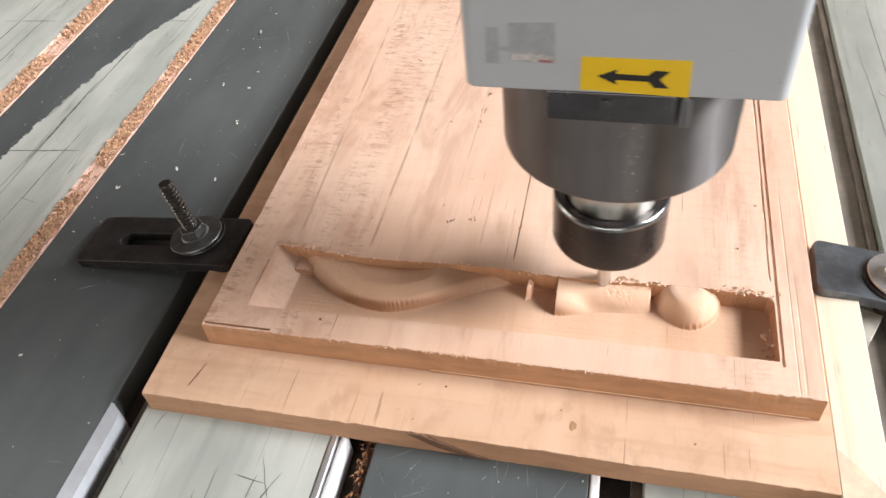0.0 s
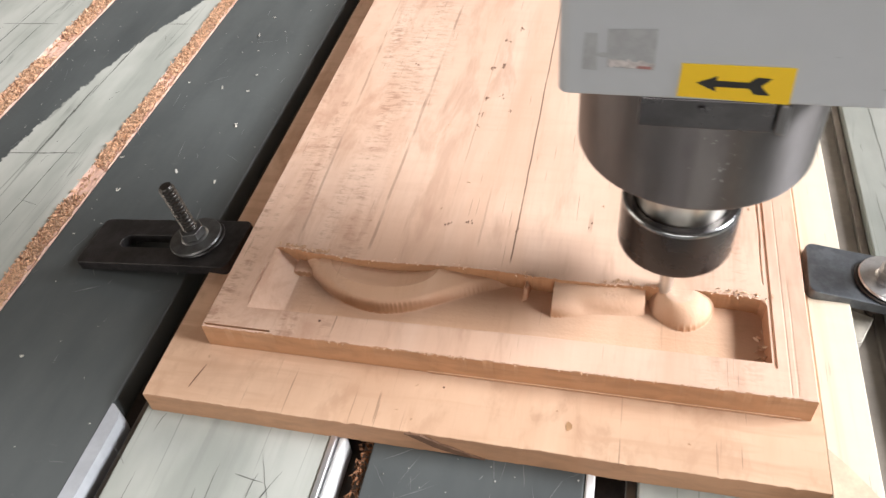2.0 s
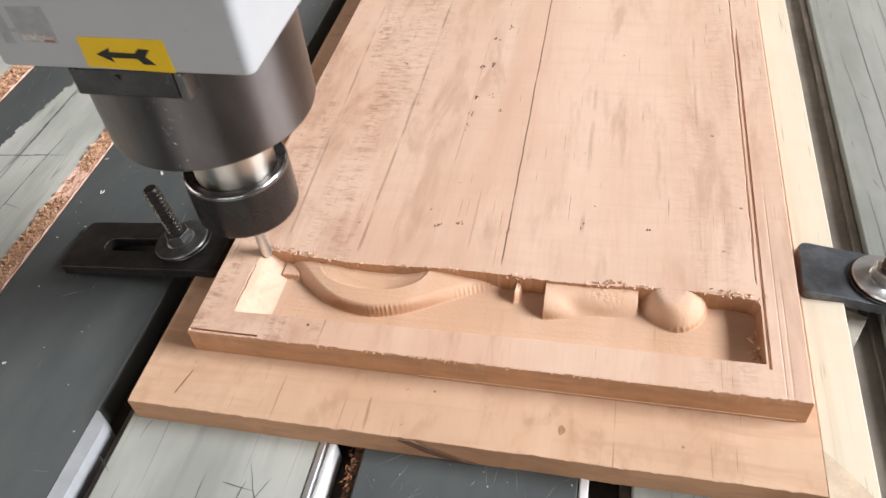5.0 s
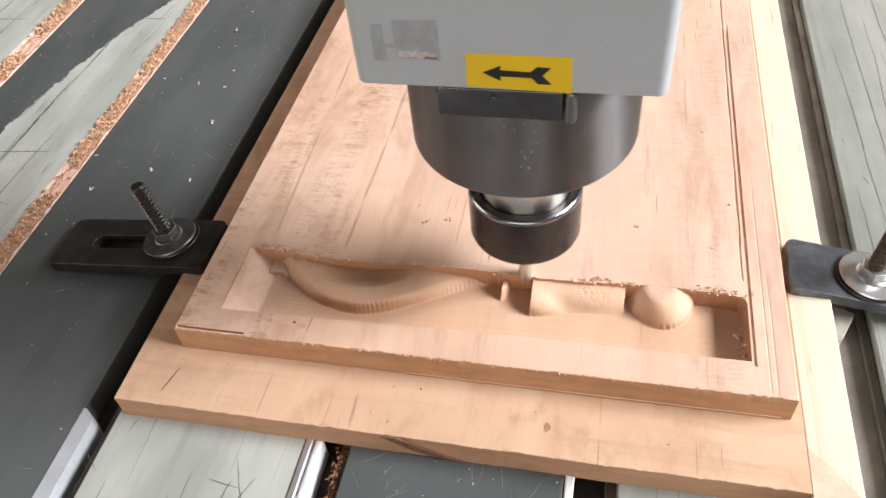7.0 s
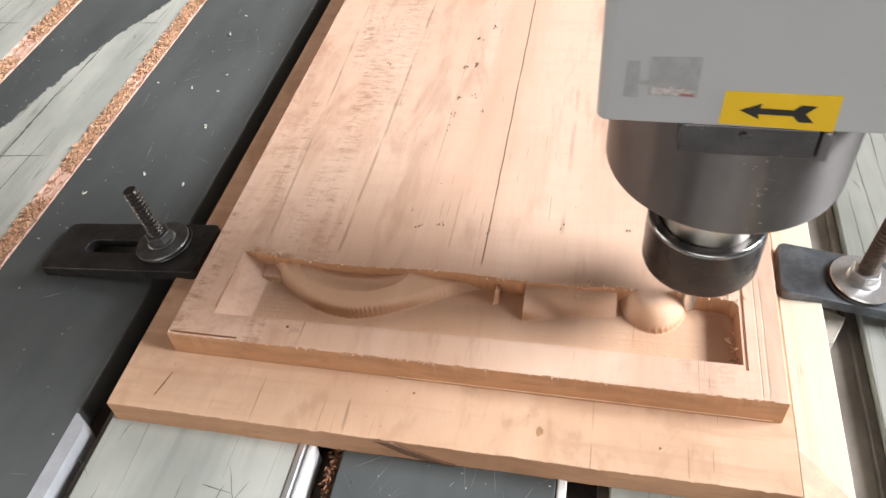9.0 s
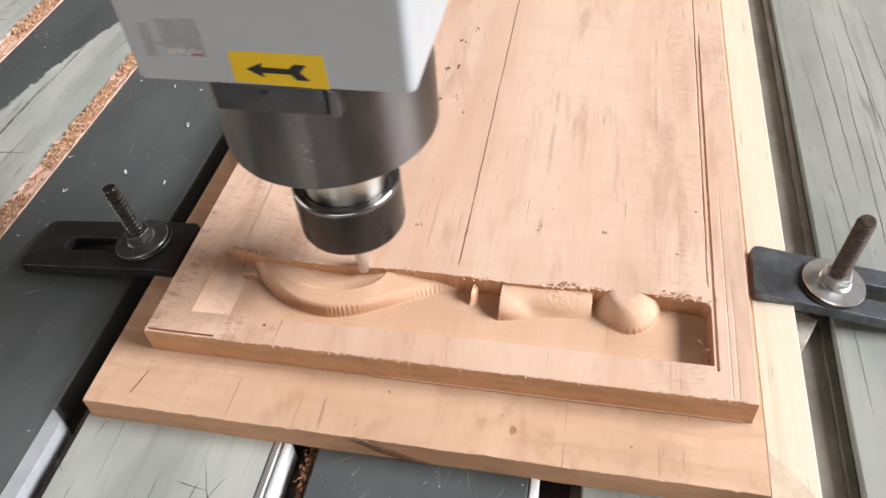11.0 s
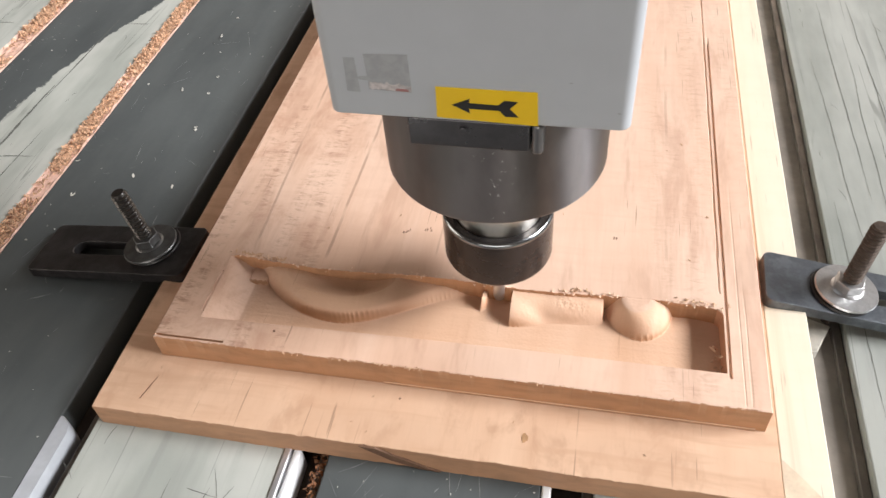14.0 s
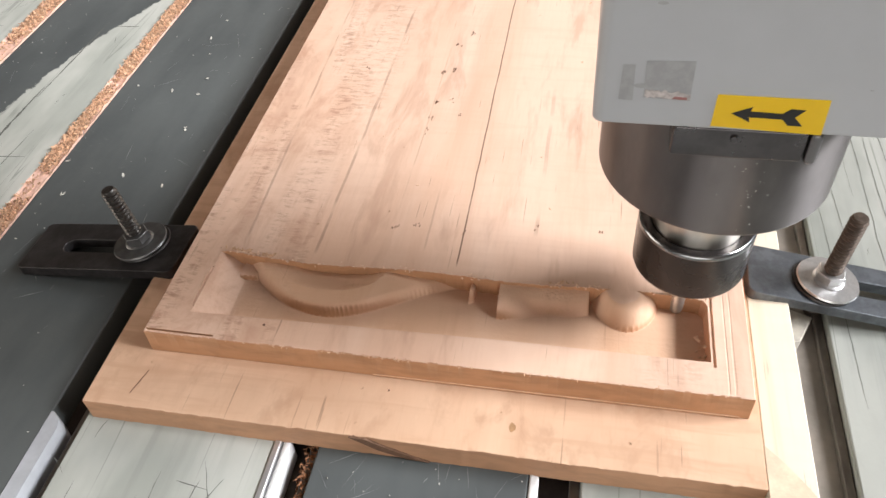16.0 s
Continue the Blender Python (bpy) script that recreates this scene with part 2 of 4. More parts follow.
def plain(name, colour, rough, metal=0.0, vary=0.25, size=40.0, bump=0.1, island=0.0, spec=0.5):
    """Paint, steel or dust: one colour, mottled at two scales."""
    k = Nodes(name)
    a, b = k.noise(k.scaled(size, size, size), 4, 0.6), k.noise(k.scaled(size * 9, size * 9, size * 9), 3, 0.6)
    fac = k.math("ADD", k.math("MULTIPLY", k.band(a, 0.35, 0.68), 0.65), k.math("MULTIPLY", b, 0.35))
    col = k.mix(fac, tuple(c * (1 - vary) for c in colour), tuple(min(1.0, c * (1 + vary * 0.5)) for c in colour))
    if island:
        col = k.mix(k.chance(), col, tuple(c * (1 - island) for c in colour))
    return k.finish(col, k.math("MULTIPLY_ADD", fac, -0.12, rough + 0.06), metal, b, bump, 0.0003, spec)


def turned_steel(name, colour, rough):
    """Turned metal: fine rings round z, and a few dull smears."""
    k = Nodes(name)
    ring = k.noise(k.scaled(4, 4, 2600), 2, 0.5)
    smear = k.noise(k.scaled(60, 60, 25), 4, 0.6)
    col = k.mix(k.band(smear, 0.35, 0.7), colour, tuple(c * 0.78 for c in colour))
    r = k.math("ADD", k.math("MULTIPLY_ADD", ring, 0.04, rough), k.math("MULTIPLY", smear, 0.08))
    mat = k.finish(col, r, 1.0, ring, 0.015, 0.0001)
    k.bsdf.inputs["Anisotropic"].default_value = 0.95
    tangent = k.tree.nodes.new("ShaderNodeTangent")
    tangent.direction_type, tangent.axis = "RADIAL", "Z"
    k.bsdf.inputs["Anisotropic Rotation"].default_value = 0.25
    k.put(k.bsdf.inputs["Tangent"], tangent.outputs[0])
    return mat


M_CASE = plain("grey_enamel", (0.43, 0.45, 0.475), 0.38, 0, 0.05, 25, 0.04)
M_STEEL = turned_steel("spindle_steel", (0.195, 0.182, 0.182), 0.27)
M_SHAFT = turned_steel("bright_shaft_steel", (0.78, 0.75, 0.70), 0.24)
M_NUT = plain("black_oxide", (0.042, 0.038, 0.038), 0.26, 0.6, 0.2, 60, 0.03)
M_RIM = plain("rim_highlight_steel", (0.28, 0.29, 0.30), 0.25, 1.0, 0.15, 60, 0.03)
M_BIT = plain("carbide", (0.66, 0.65, 0.63), 0.3, 0.85, 0.15, 200, 0.05)
M_BRACKET = plain("bracket_steel", (0.11, 0.105, 0.11), 0.30, 0.75, 0.3, 70, 0.1)
M_LUG = plain("worn_lug_steel", (0.20, 0.195, 0.20), 0.30, 0.8, 0.12, 60, 0.03)
M_YELLOW = plain("yellow_label", (0.80, 0.52, 0.010), 0.34, 0, 0.06, 60, 0.03)
M_INK = plain("label_ink", (0.012, 0.011, 0.011), 0.4, 0, 0.3, 200, 0.03)
M_RESIDUE = plain("sticker_residue", (0.345, 0.355, 0.365), 0.38, 0, 0.14, 330, 0.3)
M_SCAR = plain("torn_label", (0.54, 0.50, 0.49), 0.45, 0, 0.5, 400, 0.6)
M_CLAMP = plain("blackened_steel", (0.05, 0.047, 0.048), 0.40, 0.6, 0.5, 120, 0.35)
M_CLAMP_GREY = plain("grey_steel", (0.15, 0.165, 0.185), 0.36, 0.7, 0.45, 150, 0.3)
M_BOLT = plain("oiled_bolt_steel", (0.11, 0.085, 0.07), 0.46, 0.8, 0.4, 300, 0.2)
# separate grey tone for the left clamp's bolt
M_GREY_BOLT = plain("grey_bolt_steel", (0.10, 0.095, 0.09), 0.30, 0.8, 0.4, 300, 0.2)
M_ZINC = plain("zinc_steel", (0.56, 0.56, 0.56), 0.34, 0.9, 0.25, 200, 0.15)
M_DULL_ZINC = plain("dull_washer_steel", (0.13, 0.132, 0.132), 0.42, 0.7, 0.35, 200, 0.15)
M_ALU = plain("slot_aluminium", (0.16, 0.14, 0.12), 0.45, 0.4, 0.35, 60, 0.2)
M_SLOT = plain("slot_near_black", (0.055, 0.038, 0.030), 0.75, 0.0, 0.5, 50, 0.4)
M_SLOT_LIT = plain("slot_floor_lit", (0.20, 0.175, 0.15), 0.7, 0.0, 0.35, 40, 0.3)
M_STRIP_ALU = plain("strip_aluminium", (0.70, 0.71, 0.72), 0.42, 0.8, 0.12, 60, 0.1)
M_MARK = plain("scratch_dark", (0.15, 0.155, 0.14), 0.8, 0, 0.3, 200, 0.1, 0.3)
M_EDGE = plain("pale_slat_edge", (0.78, 0.79, 0.80), 0.4, 0.0, 0.12, 60, 0.1)
M_GREY_EDGE = plain("worn_white_edge", (0.40, 0.42, 0.45), 0.5, 0.0, 0.15, 60, 0.1)
M_DUST = plain("pink_wood_dust", (0.78, 0.52, 0.42), 0.9, 0, 0.18, 220, 0.6, 0, 0.2)
M_CHIP = plain("wood_shavings", (0.85, 0.53, 0.34), 0.75, 0, 0.2, 250, 0.2, 0.6, 0.25)
M_CRUMB = plain("pale_crumbs", (0.68, 0.45, 0.30), 0.8, 0, 0.2, 250, 0.2, 0.25, 0.25)
M_FIBRE = plain("pale_torn_fibres", (0.82, 0.60, 0.45), 0.8, 0, 0.15, 250, 0.2, 0.2, 0.25)
M_BROWN_CHIP = plain("red_brown_shavings", (0.40, 0.19, 0.10), 0.8, 0, 0.2, 250, 0.2, 0.5, 0.25)
M_SPECK = plain("pale_specks", (0.45, 0.45, 0.42), 0.8, 0, 0.2, 250, 0.2, 0.3, 0.25)
M_FLAKE = plain("pale_flakes", (0.66, 0.64, 0.58), 0.8, 0, 0.2, 250, 0.2, 0.3, 0.25)
M_PORE = plain("dark_pores", (0.24, 0.14, 0.10), 0.8, 0, 0.3, 250, 0.2, 0.4, 0.2)
# dark warm tone keeps the light bounced by the unseen walls low and warm
M_WALL = plain("workshop_plaster", (0.064, 0.047, 0.034), 0.85, 0, 0.15, 3, 0.2)
M_FLOOR = plain("workshop_concrete", (0.068, 0.056, 0.046), 0.8, 0, 0.25, 4, 0.2)
M_FRAME = plain("machine_frame_paint", (0.25, 0.26, 0.27), 0.5, 0, 0.15, 12, 0.1)

# ---- ways to build ----
def mesh_of(name, bm, material, smooth=True, angle=48):
    """A mesh whose flat faces stay flat and whose narrow bevels take the shading over."""
    me = bpy.data.meshes.new(name)
    bm.normal_update()
    loops = []
    for f in bm.faces:
        f.smooth = smooth
    if smooth:
        limit = math.cos(radians(angle))
        area = {f: f.calc_area() for f in bm.faces}
        for f in bm.faces:
            for v in f.verts:
                n = Vector()
                for g in v.link_faces:
                    if g.normal.dot(f.normal) > limit:
                        n += g.normal * area[g]
                loops.append(n.normalized() if n.length > 0 else f.normal.copy())
    bm.to_mesh(me)
    bm.free()
    if smooth:
        me.normals_split_custom_set(loops)
    me.materials.append(material)
    return me


def part(name, bm, material, parent=None, label="", smooth=True, at=None):
    """One mesh object under a thing or a part (or at top level)."""
    ob = new(name, bm if isinstance(bm, bpy.types.Mesh) else mesh_of(name, bm, material, smooth))
    ob.parent = parent
    if at is not None:
        ob.matrix_basis = at
    if label:
        ob["label"] = label
    return ob


def empty(name, at=None):
    ob = new(name)
    ob.empty_display_size = 0.02
    if at is not None:
        ob.matrix_basis = at
    return ob


def box(x0, x1, y0, y1, z0, z1, bevel=0.0, segments=2, bm=None):
    bm = bm or bmesh.new()
    verts = bmesh.ops.create_cube(bm, size=1)["verts"]
    bmesh.ops.scale(bm, vec=(x1 - x0, y1 - y0, z1 - z0), verts=verts)
    bmesh.ops.translate(bm, vec=((x0 + x1) / 2, (y0 + y1) / 2, (z0 + z1) / 2), verts=verts)
    if bevel:
        edges = list({e for v in verts for e in v.link_edges})
        bmesh.ops.bevel(bm, geom=edges, offset=bevel, segments=segments, profile=0.5, affect="EDGES")
    return bm


def turned(profile, steps=64, bm=None, closed=True):
    """A turned form round z from (radius, height) pairs, bottom to top."""
    bm = bm or bmesh.new()
    rings = []
    for r, z in profile:
        rings.append([bm.verts.new((r * math.cos(a), r * math.sin(a), z)) for a in (2 * math.pi * i / steps for i in range(steps))])
    for lo, hi in zip(rings, rings[1:]):
        for i in range(steps):
            bm.faces.new((lo[i], lo[(i + 1) % steps], hi[(i + 1) % steps], hi[i]))
    if closed:
        bm.faces.new(list(reversed(rings[0])))
        bm.faces.new(rings[-1])
    return bm


def prism(outline, z0, z1, bevel=0.0, bm=None):
    """A flat outline (counter-clockwise in x, y) drawn up from z0 to z1."""
    bm = bm or bmesh.new()
    lo, hi = [bm.verts.new((x, y, z0)) for x, y in outline], [bm.verts.new((x, y, z1)) for x, y in outline]
    n = len(outline)
    bm.faces.new(list(reversed(lo)))
    top = bm.faces.new(hi)
    for i in range(n):
        bm.faces.new((lo[i], lo[(i + 1) % n], hi[(i + 1) % n], hi[i]))
    if bevel:
        bmesh.ops.bevel(bm, geom=list(top.edges), offset=bevel, segments=2, profile=0.5, affect="EDGES")
    return bm


def scatter(name, places, material, length, width, thick, seed, curl=0.6, flat=0.5):
    """Many small curled flakes as one mesh; places: (x, y, z) each."""
    rng = random.Random(seed)
    verts, faces = [], []
    for px, py, pz in places:
        m = Euler((rng.gauss(0, flat), rng.gauss(0, flat), rng.uniform(0, 6.3))).to_matrix()
        ln, wd = length * rng.uniform(0.45, 1.3) / 2, width * rng.uniform(0.5, 1.4) / 2
        th, up = thick * rng.uniform(0.6, 1.4), ln * curl * rng.uniform(-0.2, 1.0)
        base = len(verts)
        for sx, lift in ((-1, up), (0, 0), (1, up * rng.uniform(0.3, 1.2))):
            for sy, sz in ((-1, 0), (1, 0), (1, 1), (-1, 1)):
                v = m @ Vector((sx * ln, sy * wd * (1 if sx == 0 else 0.6), lift + sz * th))
                verts.append((px + v.x, py + v.y, pz + v.z))
        for a in (0, 4):
            for i in range(4):
                j = (i + 1) % 4
                faces.append((base + a + i, base + a + j, base + a + 4 + j, base + a + 4 + i))
        faces.append((base + 3, base + 2, base + 1, base))
        faces.append((base + 8, base + 9, base + 10, base + 11))
    me = bpy.data.meshes.new(name)
    me.from_pydata(verts, [], faces)
    me.materials.append(material)
    return new(name, me)


# ---- the room ----
# unseen room round the bed; three of its openings are added for fill lamps
def room():
    x0, x1, y0, y1, z0, z1 = -2.5, 4.2, -2.6, 3.0, -0.82, 3.4
    t = 0.2
    f = part("floor", box(x0 - t, x1 + t, y0 - t, y1 + t, z0 - 0.1, z0), M_FLOOR)
    tagged(f, "grey concrete workshop floor under the machine", "floor", kind="structure")
    c = part("ceiling", box(x0 - t, x1 + t, y0 - t, y1 + t, z1, z1 + 0.1), M_WALL)
    tagged(c, "plain grey workshop ceiling", "ceiling", kind="structure")

    def wall(name, along, lo, hi, c0, c1, opening):
        """along: the axis the wall runs in; opening: from, to, sill, head."""
        a, b, s, h = opening
        bm = bmesh.new()
        for p, q, u, v in ((lo, a, z0, z1), (b, hi, z0, z1), (a, b, z0, s), (a, b, h, z1)):
            box(*((p, q, c0, c1) if along == "x" else (c0, c1, p, q)), u, v, bm=bm)
        w = part(name, bm, M_WALL)
        tagged(w, "plain plastered workshop wall out of view with an opening for a lamp", "wall", kind="structure")

    wall("wall_east", "y", y0, y1, x1, x1 + t, (-0.98, 1.66, 1.92, 3.08))
    wall("wall_west", "y", y0, y1, x0 - t, x0, (-1.1, 0.5, 0.2, 1.05))
    wall("wall_north", "x", x0 - t, x1 + t, y1, y1 + t, (-1.0, 1.4, 0.7, 1.95))
    wall("wall_south", "x", x0 - t, x1 + t, y0 - t, y0, (-1.0, 1.4, 0.2, 1.05))


room()

# ---- the machine's bed ----
Y0, Y1 = -0.55, 1.35
SLATS = (("bare", -0.4520, -0.3450), ("bare", -0.3330, -0.2440), ("worn", -0.2275, -0.1372), ("dark", -0.1250, -0.0385),
         ("bare", -0.0220, 0.0640), ("dark", 0.0825, 0.1685), ("darker_bare", 0.1885, 0.2725), ("darker_bare", 0.2915, 0.3830), ("darker_bare", 0.3985, 0.4890))
DEPTH = 0.016


def machine_bed():
    bed = empty("machine_bed")
    tagged(bed, "slatted router bed of grey and dark coated boards with dusty slots", "machine bed")
    part("frame", box(-0.50, 0.52, Y0, Y1, -0.075, -DEPTH - 0.004, 0.004), M_FRAME, bed, "grey painted steel frame")
    for s in (-0.46, 0.44):
        for y in (Y0 + 0.03, Y1 - 0.08):
            part("leg", box(s, s + 0.05, y, y + 0.05, -0.82, -0.074, 0.003), M_FRAME, bed)
    mats = {"bare": M_LIGHT, "darker_bare": M_BARE_DARKER, "worn": M_WORN, "dark": M_DARK}
    words = {"darker_bare": "grey bare slat with dark hairline cracks", "bare": "bare pale grey-green slat with dark scratches", "worn": "dark coated slat worn bare along a ragged edge",
             "dark": "dark grey coated slat with pale scuffs"}
    for kind, a, b in SLATS:
        part("slat", box(a, b, Y0, Y1, -DEPTH - 0.002, 0, 0.0009), mats[kind], bed, words[kind])
    # slots between the slats: a near-black floor and a ledge on either side
    for (_, _, a), (_, b, _) in zip(SLATS, SLATS[1:]):
        # slot at right: floor raised, and coloured lighter because light reaches it
        dusty = a > 0.25
        part("slot_floor", box(a + 0.0005, b - 0.0005, Y0, Y1, -DEPTH - 0.003, -DEPTH + (0.009 if dusty else 0.003)), M_SLOT_LIT if dusty else M_SLOT, bed, "brown slot floor")
        part("slot_ledge", box(b - 0.0042, b - 0.0002, Y0, Y1, -DEPTH + (0.009 if dusty else 0.003), -0.0035, 0.0006), M_ALU, bed, "dusty aluminium slot ledge")
    # pale edge strips that show at two slats in front
    part("edge_strip", box(0.0640, 0.0668, Y0, Y1, -DEPTH, 0.0008, 0.0006), M_STRIP_ALU, bed, "bright aluminium edge strip")
    part("edge_strip", box(0.0672, 0.0706, Y0, -0.027, -DEPTH, -0.0002, 0.0012), M_EDGE, bed, "white plastic edge strip")
    part("edge_strip", box(0.1688, 0.1724, Y0, -0.0275, -DEPTH, 0.0004, 0.0008), M_EDGE, bed, "white plastic edge strip")
    part("edge_strip", prism([(-0.0386, Y0), (-0.0318, Y0), (-0.0318, -0.0365), (-0.0330, -0.0330), (-0.0372, -0.0292), (-0.0386, -0.0292)], -DEPTH, 0.00025), M_GREY_EDGE, bed, "chipped white edge of the dark slat")
    return bed


machine_bed()


# ---- the work ----
BASE_TOP, TOP = 0.0125, 0.026


def value_noise(x, y, seed):
    """Smooth noise in -1 to 1 on arrays."""
    xi, yi = np.floor(x).astype(int), np.floor(y).astype(int)
    fx, fy = x - xi, y - yi
    fx, fy = fx * fx * (3 - 2 * fx), fy * fy * (3 - 2 * fy)
    rnd = np.random.RandomState(seed).uniform(-1, 1, (128, 128))
    g = lambda i, j: rnd[i % 128, j % 128]
    return (g(xi, yi) * (1 - fx) + g(xi + 1, yi) * fx) * (1 - fy) + (g(xi, yi + 1) * (1 - fx) + g(xi + 1, yi + 1) * fx) * fy


def step(v, a, b):
    u = np.clip((v - a) / (b - a), 0, 1)
    return u * u * (3 - 2 * u)


def back_edge(x):
    return 0.0478 + 0.0008 * np.sin(x * 70) + 0.0014 * np.exp(-((x - 0.020) / 0.012) ** 2)


def front_edge(x):
    return 0.0130 + 0.0022 * step(x, 0.0, 0.17)


LEFT, RIGHT = 0.0163, 0.2346


def relief(x, y):
    """The height of the carved panel's upper side: a lying baluster, carved as far as the back edge."""
    fuzz = value_noise(x * 1800, y * 1800, 1)
    rows = value_noise(x * 25, y * 900, 13)
    floor = 0.0168 - 0.0018 * step(x, 0.125, 0.150) - 0.0014 * step(x, 0.213, 0.224)
    # vase: its outer line sweeps round the belly and up to the neck
    belly = np.clip((0.074 - x) / 0.0447, 0, 1.2)
    y0 = np.where(x < 0.074, 0.0246 + 0.0236 * belly ** 2.2, 0.0246 + 0.0250 * step(x, 0.072, 0.138))
    lean = np.gradient(y0[:, 0], x[:, 0])[:, None]
    d = (y - y0) / np.sqrt(1 + lean ** 2)
    wide = 0.0031 + 0.0030 * (1 - step(x, 0.036, 0.060)) + 0.0016 * step(x, 0.085, 0.12)
    u = np.clip(d / wide, 0, 1)
    tall = 0.0058 - 0.0026 * step(x, 0.094, 0.131)
    vase = (tall * np.sin(np.pi / 2 * u) ** 0.9 + 0.0017 * np.clip((d - wide) / 0.012, 0, 1) * (1 - step(x, 0.094, 0.125))) * (x > 0.0290) * (x < 0.1338)
    cusp = np.clip(np.sin(2 * np.pi * (x + 0.35 * (y - 0.03) + 0.0006 * value_noise(x * 160, x * 0, 16)) / 0.0022), -0.3, 1)
    foot = np.exp(-((d - 0.0010) / 0.0012) ** 2)
    strong = np.exp(-((x - 0.0790) / 0.0065) ** 2) + 0.7 * np.exp(-((x - 0.0585) / 0.0045) ** 2) + 0.75 * np.exp(-((x - 0.1165) / 0.008) ** 2) + 0.10
    vase += 0.00042 * cusp * foot * strong * np.clip(0.55 + 0.9 * value_noise(x * 210, x * 0, 15), 0.1, 1) * (x > 0.05) * (x < 0.128)
    # the bowl of the vase, hollowed behind a crisp rim
    across = np.sqrt(np.clip(1 - ((y - 0.0500) / 0.0153) ** 2, 1e-6, 1))
    p = (x - 0.0697 + 0.0257 * across) / (0.0514 * across)
    dish = 1 - np.where(p < 0.68, (0.68 - p) / 0.68, (p - 0.68) / 0.32) ** 2
    vase -= np.where((p > 0) & (p < 1) & (np.abs(y - 0.0500) < 0.0153), 0.0033 * np.clip(dish, 0, 1) * across ** 0.5 + 0.0003, 0)
    form = np.maximum(vase, 0)
    # a thin standing fin beside the deep notch
    mid = 0.1362 - 0.10 * (0.0507 - y)
    fin = 0.0075 * step(y, 0.0385, 0.0440) * (1 - step(np.abs(x - mid), 0.0008, 0.0016))
    form = np.maximum(form, fin)
    notch = step(x, 0.1335, 0.1375) * (1 - step(x, 0.1462, 0.1472)) * step(y, 0.0335, 0.0385)
    floor = floor - 0.0036 * notch
    # drum: cut square and blocky at one end, rounded off at the other, dished in front
    end = np.clip((x - 0.1650) / 0.0230, 0, 1)
    radius = 0.0166 - 0.0014 * step(x, 0.148, 0.162) - 0.0055 * end ** 2
    v = np.clip((0.0490 - y) / radius, 0, 1)
    blocky = 1 - step(x, 0.148, 0.163)
    drum = 0.0095 * (blocky * (1 - v ** 5) + (1 - blocky) * (1 - v ** 2) ** 1.05) * (1 - 0.10 * end ** 3)
    smile = 0.0372 + 0.0030 * ((x - 0.1700) / 0.014) ** 2
    drum -= 0.0020 * np.exp(-((y - smile) / 0.0030) ** 2) * np.exp(-((x - 0.1705) / 0.0115) ** 2)
    drum += 0.00030 * fuzz * np.exp(-((x - 0.1720 + 0.6 * (y - 0.044)) / 0.006) ** 2) * np.exp(-((y - 0.0440) / 0.0022) ** 2)
    drum += 0.00030 * np.sin(x * 3900 + 5 * value_noise(x * 300, y * 0, 14)) * np.exp(-((v - 0.98) / 0.04) ** 2) * np.clip(0.2 + value_noise(x * 260, x * 0, 4), 0, 1)
    drum = np.maximum(drum, 0) * step(x, 0.1470, 0.1477) * (1 - step(x, 0.1862, 0.1874))
    form = np.maximum(form, drum)
    # ball, its far flank skewed towards the front
    bx = np.where(x < 0.2015, (x - 0.2015) / 0.0150, (x - 0.2015) / 0.0142)
    rim = bx ** 2 + ((y - 0.0500) / 0.0172) ** 2
    ang = np.arctan2(y - 0.0500, x - 0.2015)
    flank = step(np.cos(ang + radians(158)), 0.0, 0.9)
    r = np.sqrt(rim)
    steep = -np.log(np.exp(-12 * (1 - 0.22 * r ** 2)) + np.exp(-12 * (1 - r) / 0.44)) / 12
    ball = 0.0114 * ((1 - flank) * np.sqrt(np.clip(1 - rim ** 1.12, 0, 1)) + flank * np.clip(steep, 0, 1)) * (rim < 1)
    ball += 0.00055 * np.clip(np.sin(ang * 41), -0.2, 1) * np.exp(-((rim - 0.97) / 0.09) ** 2) * np.exp(-((ang + 1.45) / 0.42) ** 2)
    form = np.maximum(form, ball)
    z = floor + form
    # sloped end, and a small ledge in its back corner
    ramp = np.clip((x - LEFT) / 0.0135, 0, 1)
    slope_end = np.where(x < 0.0300, TOP - 0.0094 * (1 - (1 - ramp) ** 1.35), 0)
    z = np.maximum(z, slope_end)
    z = np.maximum(z, 0.0168 + 0.0024 * step(x, 0.0255, 0.0268) * (1 - step(x, 0.0345, 0.0358)) * step(y, 0.0412, 0.0424))
    # front slope
    front = TOP - 0.0100 * np.clip((y - front_edge(x)) / 0.0042, 0, 1)
    blend = 0.0009
    h = np.clip(0.5 + 0.5 * (z - front) / blend, 0, 1)
    z = front * (1 - h) + z * h + blend * h * (1 - h) * 0.9
    z = np.minimum(z, TOP) + 0.000040 * fuzz + 0.000035 * rows
    cx, cy = RIGHT - 0.0042, back_edge(x) - 0.0042
    corner = (x > cx) & (y > cy) & ((x - cx) ** 2 + (y - cy) ** 2 > 0.0042 ** 2)
    inside = (x > LEFT) & (x < RIGHT) & (y > front_edge(x)) & (y < back_edge(x) - 0.00005) & ~corner
    top = TOP + 0.00002 * value_noise(x * 900, y * 90, 9) + 0.00010 * value_noise(x * 60, y * 9, 3)
    z = np.where(inside, z, top)
